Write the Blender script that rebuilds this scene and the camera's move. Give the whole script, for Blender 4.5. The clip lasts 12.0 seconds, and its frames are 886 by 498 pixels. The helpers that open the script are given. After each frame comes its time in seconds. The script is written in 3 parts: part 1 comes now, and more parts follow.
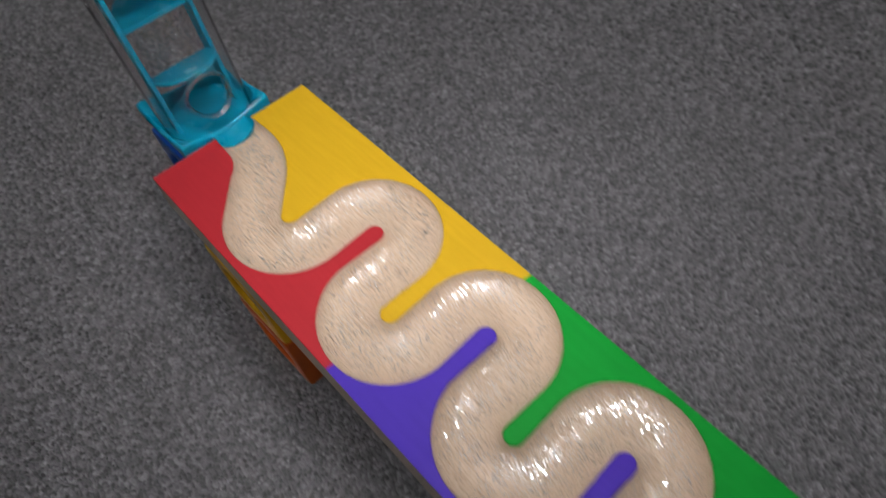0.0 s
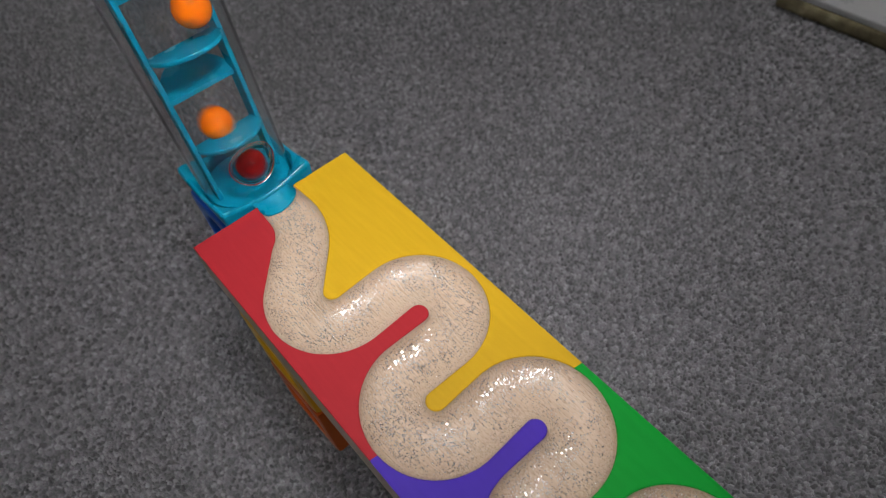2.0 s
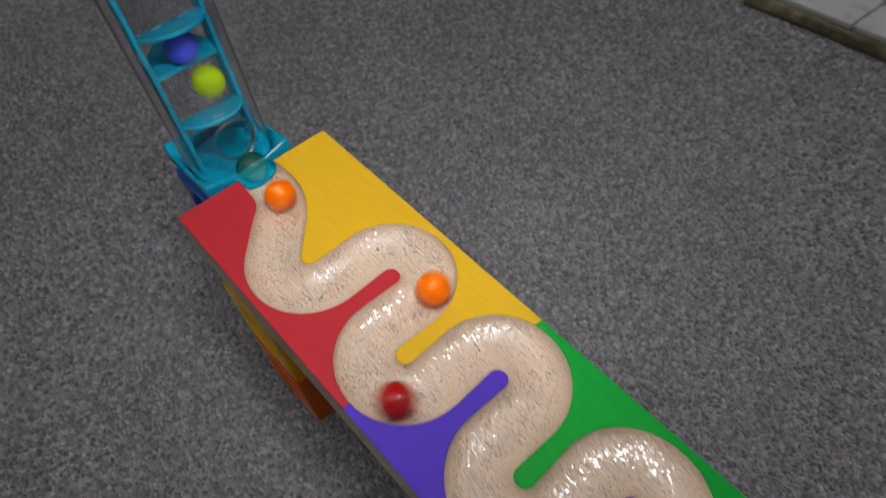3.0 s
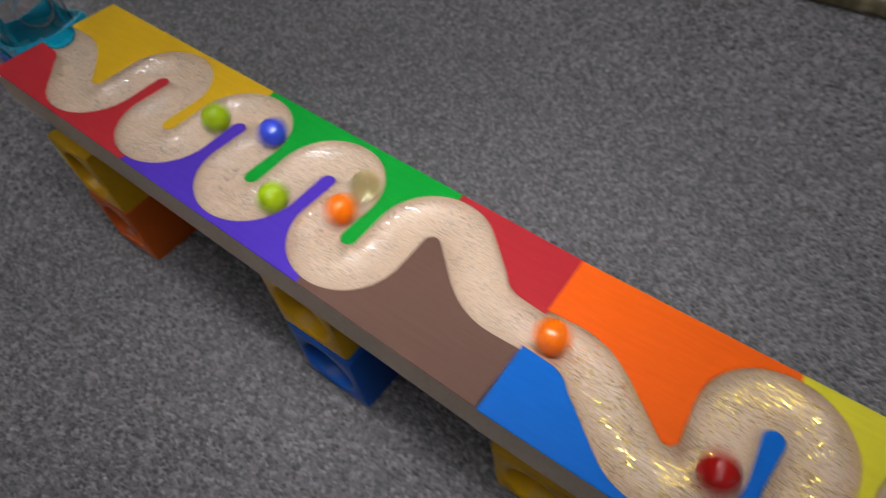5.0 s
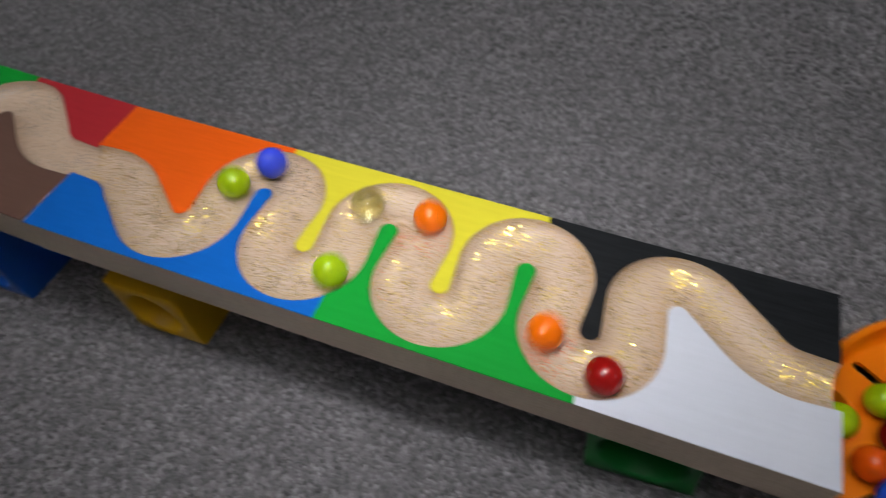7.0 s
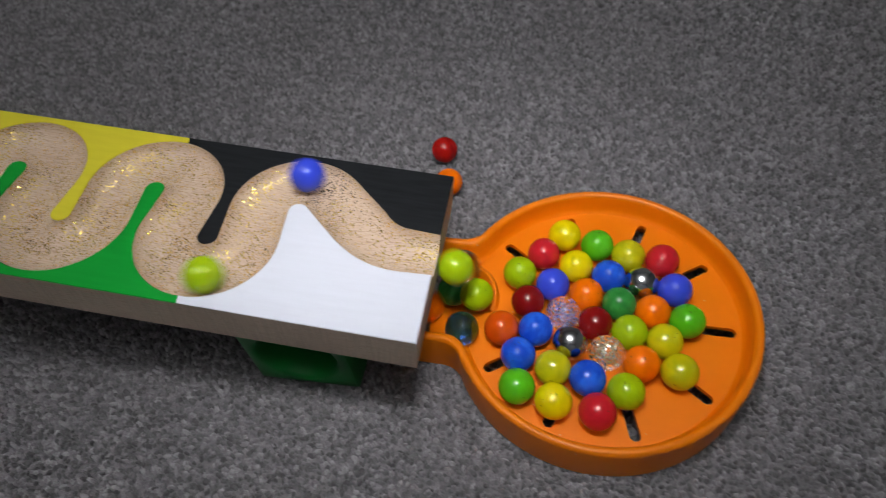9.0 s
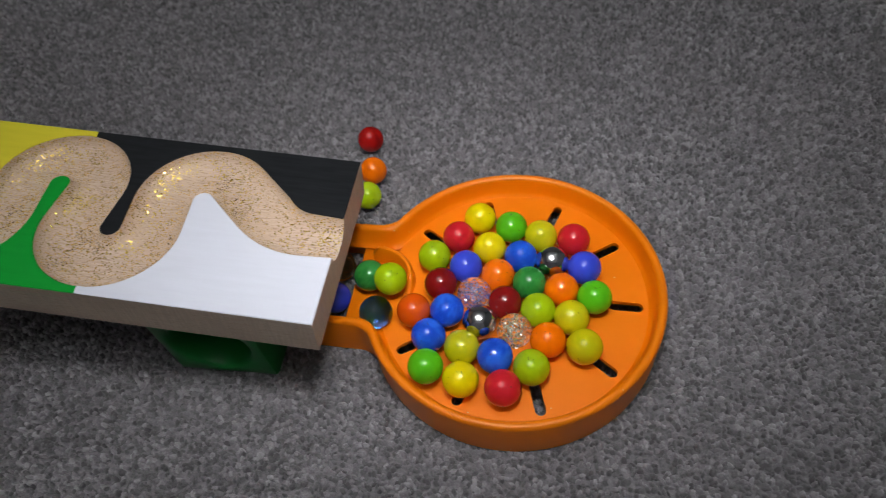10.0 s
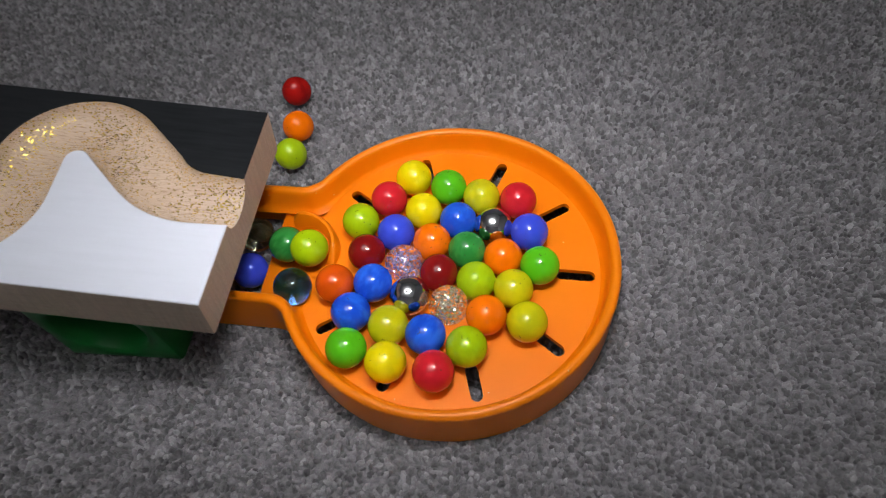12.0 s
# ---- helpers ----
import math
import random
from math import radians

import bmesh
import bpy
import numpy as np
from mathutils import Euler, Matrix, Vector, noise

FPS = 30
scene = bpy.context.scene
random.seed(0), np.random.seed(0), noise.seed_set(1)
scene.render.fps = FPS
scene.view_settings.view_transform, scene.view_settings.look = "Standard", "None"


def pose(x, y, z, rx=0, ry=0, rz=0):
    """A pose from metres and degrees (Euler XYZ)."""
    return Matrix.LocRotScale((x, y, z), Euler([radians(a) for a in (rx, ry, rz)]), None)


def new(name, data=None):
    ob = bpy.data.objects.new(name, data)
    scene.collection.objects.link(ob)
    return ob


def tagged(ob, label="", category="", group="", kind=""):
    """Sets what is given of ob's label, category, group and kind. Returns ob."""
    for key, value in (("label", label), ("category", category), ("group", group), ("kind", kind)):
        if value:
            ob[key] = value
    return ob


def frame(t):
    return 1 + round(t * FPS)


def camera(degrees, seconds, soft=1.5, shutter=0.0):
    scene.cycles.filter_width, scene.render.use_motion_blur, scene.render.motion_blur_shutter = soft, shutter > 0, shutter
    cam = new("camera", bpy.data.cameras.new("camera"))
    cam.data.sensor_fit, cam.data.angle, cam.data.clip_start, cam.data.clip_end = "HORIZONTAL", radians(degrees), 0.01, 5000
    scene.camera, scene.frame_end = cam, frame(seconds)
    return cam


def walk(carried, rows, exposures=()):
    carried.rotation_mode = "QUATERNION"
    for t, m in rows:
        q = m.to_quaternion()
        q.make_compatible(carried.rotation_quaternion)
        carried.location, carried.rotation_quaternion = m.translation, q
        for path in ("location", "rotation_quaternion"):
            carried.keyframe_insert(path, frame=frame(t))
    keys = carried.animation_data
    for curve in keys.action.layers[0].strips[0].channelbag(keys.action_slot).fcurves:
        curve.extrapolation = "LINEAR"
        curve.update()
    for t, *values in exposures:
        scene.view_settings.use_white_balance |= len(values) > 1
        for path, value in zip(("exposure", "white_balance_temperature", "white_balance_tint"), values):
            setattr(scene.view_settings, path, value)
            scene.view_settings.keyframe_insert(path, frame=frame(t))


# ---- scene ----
# ---- camera ----
cam = camera(69.8, 12.0, soft=1.05, shutter=0.65)
cam.data.dof.use_dof, cam.data.dof.focus_distance, cam.data.dof.aperture_fstop = True, 0.27, 12.0
ROWS = [
    (0, 0.2630, -0.0177, 0.3399, 36.27, 6.83, 46.71),
    (0.1, 0.2540, -0.0150, 0.3420, 36.20, 6.67, 47.44),
    (0.2, 0.2460, -0.0140, 0.3400, 37.21, 6.33, 47.98),
    (0.3, 0.2420, -0.0150, 0.3400, 37.45, 6.06, 47.91),
    (0.5, 0.2385, -0.0097, 0.3365, 37.45, 7.10, 48.28),
    (1, 0.2327, -0.0143, 0.3401, 38.48, 7.06, 48.46),
    (1.5, 0.2350, -0.0120, 0.3470, 38.50, 7.03, 48.86),
    (2, 0.2383, -0.0143, 0.3491, 39.13, 6.64, 48.36),
    (2.5, 0.2441, -0.0162, 0.3507, 39.21, 6.49, 48.27),
    (2.7, 0.2486, -0.0173, 0.3521, 39.23, 6.22, 48.05),
    (4.3, 0.3767, -0.0659, 0.3360, 40.93, 6.64, 42.22),
    (4.5, 0.3985, -0.0663, 0.3323, 40.88, 7.14, 40.37),
    (5, 0.4430, -0.0735, 0.3259, 40.49, 7.37, 37.84),
    (5.5, 0.4860, -0.0742, 0.3211, 40.06, 7.52, 34.30),
    (6, 0.5366, -0.0839, 0.3164, 39.82, 7.39, 30.53),
    (6.5, 0.5847, -0.0948, 0.3076, 39.63, 7.10, 26.86),
    (7, 0.6330, -0.0905, 0.2967, 38.75, 7.03, 22.27),
    (7.5, 0.6745, -0.0824, 0.2853, 38.07, 6.80, 18.90),
    (7.7, 0.6911, -0.0807, 0.2792, 37.90, 6.74, 17.51),
    (9.3, 0.7664, -0.0901, 0.2669, 36.74, 5.27, 11.11),
    (9.5, 0.7752, -0.0903, 0.2653, 36.72, 5.57, 10.79),
    (10, 0.7901, -0.0900, 0.2633, 36.70, 5.56, 9.72),
    (10.5, 0.7984, -0.0878, 0.2575, 35.99, 5.10, 8.83),
    (11, 0.8028, -0.0848, 0.2488, 35.04, 4.54, 8.40),
    (11.5, 0.8029, -0.0776, 0.2420, 34.21, 4.28, 7.99),
    (12, 0.8036, -0.0673, 0.2323, 33.51, 4.29, 7.75),
]
walk(cam, [(t, pose(*p)) for t, *p in ROWS], exposures=[(0, 0.0), (2.7, 0.03), (4.5, 0.22), (6, 0.20), (7, 0.06), (9.5, -0.1), (12, -0.04)])

# ---- light: an added, unseen uplighter under the ceiling fills the room; a small LED panel rides above the lens ----
world = bpy.data.worlds.new("dark_outside")
scene.world = world
world.use_nodes = True
world.node_tree.nodes["Background"].inputs[1].default_value = 0.02
PANEL = (0.5, -0.2, 1.95)
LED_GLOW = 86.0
# added lamp without a known source: bounces fill off the ceiling
lamp = bpy.data.lights.new("fill_uplight", "AREA")
lamp.shape, lamp.size, lamp.energy, lamp.color = "DISK", 0.34, 49.0, (0.97, 0.98, 1.0)
new("fill_uplight", lamp).matrix_world = pose(PANEL[0], PANEL[1], PANEL[2] + 0.03, 180)


# ---- materials ----
class Nodes:
    """A small node-graph writer for one material."""

    def __init__(self, name):
        self.mat = bpy.data.materials.new(name)
        self.mat.use_nodes = True
        self.tree = self.mat.node_tree
        self.shader = self.tree.nodes["Principled BSDF"]

    def node(self, kind, inputs=(), **settings):
        made = self.tree.nodes.new(kind)
        for key, value in settings.items():
            setattr(made, key, value)
        for key, value in dict(inputs).items():
            self.feed(made.inputs[key], value)
        return made

    def feed(self, socket, value):
        if isinstance(value, bpy.types.NodeSocket):
            self.tree.links.new(value, socket)
        elif isinstance(value, (tuple, list)) and len(value) == 3 and socket.type == "RGBA":
            socket.default_value = (*value, 1)
        else:
            socket.default_value = value

    def set(self, **values):
        for key, value in values.items():
            self.feed(self.shader.inputs[key.replace("_", " ")], value)
        return self

    def place(self, scale=(1, 1, 1)):
        co = self.node("ShaderNodeTexCoord").outputs["Object"]
        return self.node("ShaderNodeMapping", {"Vector": co, "Scale": scale}).outputs[0]

    def noise(self, vector, scale, detail=3.0, rough=0.55):
        return self.node("ShaderNodeTexNoise", {"Vector": vector, "Scale": scale, "Detail": detail, "Roughness": rough}).outputs[0]

    def ramp(self, value, stops):
        made = self.node("ShaderNodeValToRGB", {"Fac": value})
        ramp = made.color_ramp
        while len(ramp.elements) < len(stops):
            ramp.elements.new(0.5)
        for el, (at, colour) in zip(ramp.elements, stops):
            el.position = at
            el.color = (*colour, 1) if isinstance(colour, (tuple, list)) else (colour, colour, colour, 1)
        return made.outputs[0]

    def mix(self, fac, a, b, blend="MIX"):
        made = self.node("ShaderNodeMix", data_type="RGBA", blend_type=blend)
        self.feed(made.inputs[0], fac)
        self.feed(made.inputs[6], a)
        self.feed(made.inputs[7], b)
        return made.outputs[2]

    def math(self, op, a, b=0.0):
        made = self.node("ShaderNodeMath", operation=op)
        self.feed(made.inputs[0], a)
        self.feed(made.inputs[1], b)
        return made.outputs[0]

    def bump(self, height, strength, distance, normal=None):
        inputs = {"Height": height, "Strength": strength, "Distance": distance}
        if normal is not None:
            inputs["Normal"] = normal
        return self.node("ShaderNodeBump", inputs).outputs[0]


def paint(name, colour, rough=0.55, streak=0.035):
    """Brushed acrylic paint on wood: faint strokes along the plank and a few thin spots."""
    n = Nodes(name)
    strokes = n.noise(n.place((9, 70, 60)), 6.0, 5)
    blotch = n.noise(n.place(), 35.0, 3)
    dark = tuple(c * (1 - 1.6 * streak) for c in colour)
    light = tuple(min(1, c * (1 + streak) + 0.002) for c in colour)
    tone = n.mix(n.ramp(strokes, [(0.3, 0.0), (0.7, 1.0)]), dark, light)
    tone = n.mix(n.math("MULTIPLY", n.ramp(blotch, [(0.35, 0.0), (0.75, 1.0)]), 0.5), tone, light)
    n.set(Base_Color=tone, Roughness=n.ramp(blotch, [(0.3, rough - 0.08), (0.8, rough + 0.1)]), Specular_IOR_Level=0.12)
    n.set(Normal=n.bump(strokes, 0.12, 0.0002))
    return n.mat


def beech(n, along=1.0):
    """Beech: pale pinkish ground, fine long grain and short dark flecks. Returns colour and relief."""
    grain = n.noise(n.place((18, 420, 420)), 4.0, 4)
    fleck = n.noise(n.place((260, 1900, 1900)), 1.0, 1.5)
    wide = n.noise(n.place((8, 40, 40)), 1.6, 2)
    tone = n.mix(n.ramp(grain, [(0.3, 0.0), (0.72, 1.0)]), (0.50, 0.35, 0.24), (0.70, 0.555, 0.43))
    tone = n.mix(n.math("MULTIPLY", n.ramp(wide, [(0.35, 0.0), (0.7, 1.0)]), 0.6), tone, (0.60, 0.425, 0.30))
    tone = n.mix(n.math("MULTIPLY", n.ramp(fleck, [(0.59, 0.0), (0.68, 1.0)]), 0.7), tone, (0.33, 0.20, 0.12))
    return tone, grain


def bare_wood(name):
    n = Nodes(name)
    tone, grain = beech(n)
    saw = n.noise(n.place((900, 900, 70)), 1.0, 2)
    tone = n.mix(n.math("MULTIPLY", n.ramp(saw, [(0.42, 0.0), (0.62, 1.0)]), 0.45), tone, (0.36, 0.275, 0.21))
    n.set(Base_Color=n.mix(0.40, tone, (0.42, 0.37, 0.32)), Roughness=0.7, Normal=n.bump(n.math("ADD", grain, saw), 0.3, 0.0004))
    return n.mat


def glitter_wood(name, flake, unlit, much, loose, grains):
    """Varnished beech with a scatter of metal flakes that each lie at their own angle."""
    n = Nodes(name)
    tone, grain = beech(n)
    cells = n.node("ShaderNodeTexVoronoi", {"Vector": n.place(), "Scale": grains})
    chosen = n.node("ShaderNodeSeparateColor", {"Color": cells.outputs["Color"]}).outputs[0]
    inside = n.math("LESS_THAN", cells.outputs["Distance"], 0.5)
    patch = n.noise(n.place(), 70.0, 2)
    share = n.math("MULTIPLY", n.ramp(patch, [(0.34, 0.12), (0.66, 1.0)]), much)
    mask = n.math("MULTIPLY", n.math("LESS_THAN", chosen, share), inside)
    tilt = n.node("ShaderNodeMix", {"Factor": loose}, data_type="VECTOR")
    geo = n.node("ShaderNodeNewGeometry").outputs["Normal"]
    n.feed(tilt.inputs[4], geo)
    spread = n.node("ShaderNodeVectorMath", {0: cells.outputs["Color"], 1: (0.5, 0.5, 0.5)}, operation="SUBTRACT")
    wide = n.node("ShaderNodeVectorMath", {0: spread.outputs[0], "Scale": 2.6}, operation="SCALE")
    n.feed(tilt.inputs[5], wide.outputs[0])
    facing = n.node("ShaderNodeVectorMath", {0: tilt.outputs[1]}, operation="NORMALIZE").outputs[0]
    pick = n.node("ShaderNodeMix", data_type="VECTOR")
    n.feed(pick.inputs[0], mask)
    n.feed(pick.inputs[4], n.bump(grain, 0.12, 0.0003))
    n.feed(pick.inputs[5], facing)
    # second flake colour paints in the dark reflection of flakes that catch no light
    n.set(Base_Color=n.mix(mask, tone, n.mix(n.ramp(chosen, [(0.0, 0.0), (much * 0.6, 0.0), (much * 0.75, 1.0)]), flake, unlit)), Metallic=mask)
    n.set(Roughness=n.math("SUBTRACT", 0.58, n.math("MULTIPLY", mask, 0.45)), Normal=pick.outputs[1])
    n.set(Coat_Weight=0.12, Coat_Roughness=0.3)
    return n.mat


def plastic(name, colour, rough=0.3, mottled=0.06, dusty=0.0):
    n = Nodes(name)
    blotch = n.noise(n.place(), 45.0, 3)
    fine = n.noise(n.place(), 1600.0, 2)
    tone = n.mix(n.ramp(blotch, [(0.3, 0.0), (0.7, 1.0)]), tuple(c * (1 - mottled) for c in colour), tuple(min(1, c * (1 + mottled)) for c in colour))
    n.set(Base_Color=tone, Roughness=n.ramp(blotch, [(0.3, rough), (0.75, rough + 0.1)]), Normal=n.bump(fine, 0.05, 0.0002))
    if dusty:
        dust = n.node("ShaderNodeTexVoronoi", {"Vector": n.place(), "Scale": 330.0})
        chosen = n.node("ShaderNodeSeparateColor", {"Color": dust.outputs["Color"]}).outputs[0]
        dot = n.math("MULTIPLY", n.math("LESS_THAN", dust.outputs["Distance"], 0.075), n.math("LESS_THAN", chosen, dusty))
        n.set(Base_Color=n.mix(dot, tone, (0.72, 0.62, 0.45)))
    n.set(Specular_IOR_Level=0.28)
    return n.mat


def marble_opaque(name, colour, streak=None, rough=0.015):
    """Opaque glass marble with a faint swirl and dust specks of glitter."""
    n = Nodes(name)
    swirl = n.noise(n.place((120, 120, 260)), 1.0, 3)
    tone = n.mix(n.ramp(swirl, [(0.42, 0.0), (0.62, 1.0)]), colour, streak or tuple(c * 0.9 for c in colour))
    specks = n.node("ShaderNodeTexVoronoi", {"Vector": n.place(), "Scale": 520.0})
    chosen = n.node("ShaderNodeSeparateColor", {"Color": specks.outputs["Color"]}).outputs[0]
    dot = n.math("MULTIPLY", n.math("LESS_THAN", specks.outputs["Distance"], 0.13), n.math("LESS_THAN", chosen, 0.22))
    n.set(Base_Color=n.mix(dot, tone, (0.06, 0.05, 0.02)), Roughness=rough, IOR=1.5)
    return n.mat


def glass(name, colour, rough=0.0, ior=1.5, crackle=0.0, clear=1.0):
    n = Nodes(name)
    n.set(Base_Color=colour, Roughness=rough, IOR=ior, Transmission_Weight=clear)
    if crackle:
        v = n.node("ShaderNodeTexVoronoi", {"Vector": n.place(), "Scale": 820.0})
        off = n.node("ShaderNodeVectorMath", {0: v.outputs["Color"], 1: (0.5, 0.5, 0.5)}, operation="SUBTRACT").outputs[0]
        tilt = n.node("ShaderNodeVectorMath", {0: off, "Scale": crackle}, operation="SCALE").outputs[0]
        geo = n.node("ShaderNodeNewGeometry").outputs["Normal"]
        total = n.node("ShaderNodeVectorMath", {0: geo, 1: tilt}, operation="ADD").outputs[0]
        n.set(Normal=n.node("ShaderNodeVectorMath", {0: total}, operation="NORMALIZE").outputs[0])
    return n.mat


def carpet_material():
    """Grey loop-pile carpet: mixed light and dark yarns a few millimetres across, over broad wear."""
    n = Nodes("carpet_pile")
    yarn = n.noise(n.place(), 210.0, 2, 0.5)
    fine = n.noise(n.place(), 1300.0, 2, 0.6)
    broad = n.noise(n.place(), 9.0, 3)
    dye = n.node("ShaderNodeNewGeometry").outputs["Random Per Island"]
    both = n.math("ADD", n.math("MULTIPLY", yarn, 0.40), n.math("ADD", n.math("MULTIPLY", dye, 0.32), n.math("MULTIPLY", fine, 0.28)))
    tone = n.ramp(both, [(0.30, (0.100, 0.095, 0.100)), (0.45, (0.165, 0.157, 0.164)), (0.56, (0.240, 0.228, 0.239)), (0.72, (0.40, 0.380, 0.399))])
    tone = n.mix(n.math("MULTIPLY", n.ramp(broad, [(0.35, 0.0), (0.7, 1.0)]), 0.18), tone, (0.14, 0.134, 0.134))
    n.set(Base_Color=tone, Roughness=0.95, Specular_IOR_Level=0.15, Normal=n.bump(fine, 0.3, 0.0008), Sheen_Weight=0.2)
    return n.mat


def plaster(name, colour, rough=0.8):
    n = Nodes(name)
    a = n.noise(n.place(), 3.0, 4)
    b = n.noise(n.place(), 160.0, 2)
    n.set(Base_Color=n.mix(n.ramp(a, [(0.3, 0.0), (0.7, 1.0)]), tuple(c * 0.93 for c in colour), colour), Roughness=rough, Normal=n.bump(b, 0.15, 0.002))
    return n.mat


def stained_stone():
    n = Nodes("stained_stone_edge")
    a = n.noise(n.place(), 60.0, 5)
    b = n.noise(n.place(), 420.0, 3)
    tone = n.ramp(a, [(0.3, (0.07, 0.055, 0.03)), (0.55, (0.17, 0.14, 0.075)), (0.75, (0.30, 0.26, 0.16))])
    n.set(Base_Color=tone, Roughness=0.9, Normal=n.bump(b, 0.6, 0.002))
    return n.mat


MAT = {
    "red": paint("red_paint", (0.42, 0.022, 0.030)),
    "yellow": paint("golden_yellow_paint", (0.62, 0.36, 0.012)),
    "purple": paint("purple_paint", (0.075, 0.032, 0.42)),
    "green": paint("green_paint", (0.003, 0.30, 0.030)),
    "brown": paint("brown_paint", (0.135, 0.070, 0.052), 0.55, 0.04),
    "blue": paint("blue_paint", (0.001, 0.118, 0.50)),
    "orange": paint("orange_paint", (0.80, 0.105, 0.004)),
    "lemon": paint("lemon_yellow_paint", (0.66, 0.58, 0.035)),
    "black": paint("black_paint", (0.012, 0.013, 0.015), 0.5, 0.2),
    "white": paint("white_paint", (0.67, 0.685, 0.765), 0.5, 0.02),
    "wood": bare_wood("bare_beech"),
    "silver": glitter_wood("silver_glitter_beech", (0.86, 0.87, 0.90), (0.27, 0.268, 0.27), 0.50, 0.19, 2000.0),
    "gold": glitter_wood("gold_glitter_beech", (0.95, 0.68, 0.08), (0.20, 0.115, 0.02), 0.60, 0.20, 1680.0),
    "block_yellow": plastic("yellow_plastic", (0.66, 0.36, 0.005)),
    "block_blue": plastic("blue_plastic", (0.006, 0.085, 0.42)),
    "block_orange": plastic("burnt_orange_plastic", (0.58, 0.10, 0.008)),
    "block_green": plastic("green_plastic", (0.006, 0.16, 0.028)),
    "cyan": plastic("cyan_plastic", (0.002, 0.27, 0.41), 0.22),
    "tray": plastic("orange_plastic", (0.86, 0.205, 0.0012), 0.33, 0.04, 0.14),
    "tube": glass("clear_acrylic", (0.94, 0.955, 0.96), 0.03, 1.28),
    "rim": glass("clear_acrylic_rim", (0.93, 0.95, 0.97), 0.03, 1.49),
    "carpet": carpet_material(),
    "wall": plaster("grey_wall_paint", (0.30, 0.30, 0.305)),
    "ceiling": plaster("white_ceiling_paint", (0.75, 0.75, 0.74)),
    # white tile with the corner's light falloff put into its colour
    "tile": plastic("dimmed_white_glazed_tile", (0.44, 0.43, 0.43), 0.25, 0.03),
    "grout": plaster("dark_grout", (0.16, 0.14, 0.12)),
    "stone": stained_stone(),
}
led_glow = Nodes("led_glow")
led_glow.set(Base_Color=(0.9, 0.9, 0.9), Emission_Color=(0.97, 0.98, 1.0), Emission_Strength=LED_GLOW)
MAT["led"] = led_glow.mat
for shard, hue in (("crackle_violet", (0.72, 0.70, 0.95)), ("crackle_clear", (0.88, 0.84, 0.68))):
    gleam = Nodes(shard + "_fracture")
    gleam.set(Base_Color=hue, Roughness=0.12, Metallic=0.75)
    MAT[shard] = gleam.mat
MAT["casing"] = plastic("black_casing", (0.02, 0.02, 0.022), 0.5)


# ---- building helpers ----
def mesh_from(name, bm, material, smooth=False):
    data = bpy.data.meshes.new(name)
    bm.to_mesh(data)
    bm.free()
    if material:
        data.materials.append(material)
    if smooth:
        data.shade_smooth()
    return data


def part(name, bm, material, parent=None, label="", smooth=False):
    """Links a bmesh as one mesh object, under a thing or part if one is given."""
    ob = new(name, mesh_from(name, bm, material, smooth))
    if parent:
        ob.parent = parent
    return tagged(ob, label)


def box(x0, y0, z0, x1, y1, z1, bevel=0.0, segments=2):
    bm = bmesh.new()
    bmesh.ops.create_cube(bm, size=1)
    for v in bm.verts:
        v.co = Vector((x0 + (v.co.x + 0.5) * (x1 - x0), y0 + (v.co.y + 0.5) * (y1 - y0), z0 + (v.co.z + 0.5) * (z1 - z0)))
    if bevel:
        bmesh.ops.bevel(bm, geom=bm.edges[:], offset=bevel, segments=segments, affect="EDGES", profile=0.5)
    return bm


def loft(rings, closed=True, caps=False):
    """Quads between rings of equal length."""
    bm = bmesh.new()
    rows = [[bm.verts.new(p) for p in ring] for ring in rings]
    count = len(rows[0])
    for a, b in zip(rows, rows[1:]):
        for i in range(count if closed else count - 1):
            j = (i + 1) % count
            bm.faces.new((a[i], a[j], b[j], b[i]))
    if caps:
        bm.faces.new(rows[0][::-1])
        bm.faces.new(rows[-1])
    bmesh.ops.recalc_face_normals(bm, faces=bm.faces[:])
    return bm


def circle(cx, cy, z, r, count=64):
    return [(cx + r * math.cos(2 * math.pi * i / count), cy + r * math.sin(2 * math.pi * i / count), z) for i in range(count)]


def sharpen(ob, degrees=35):
    """Smooth shading that keeps edges sharper than the angle."""
    ob.data.shade_smooth()
    ob.data.set_sharp_from_angle(angle=radians(degrees))
    return ob


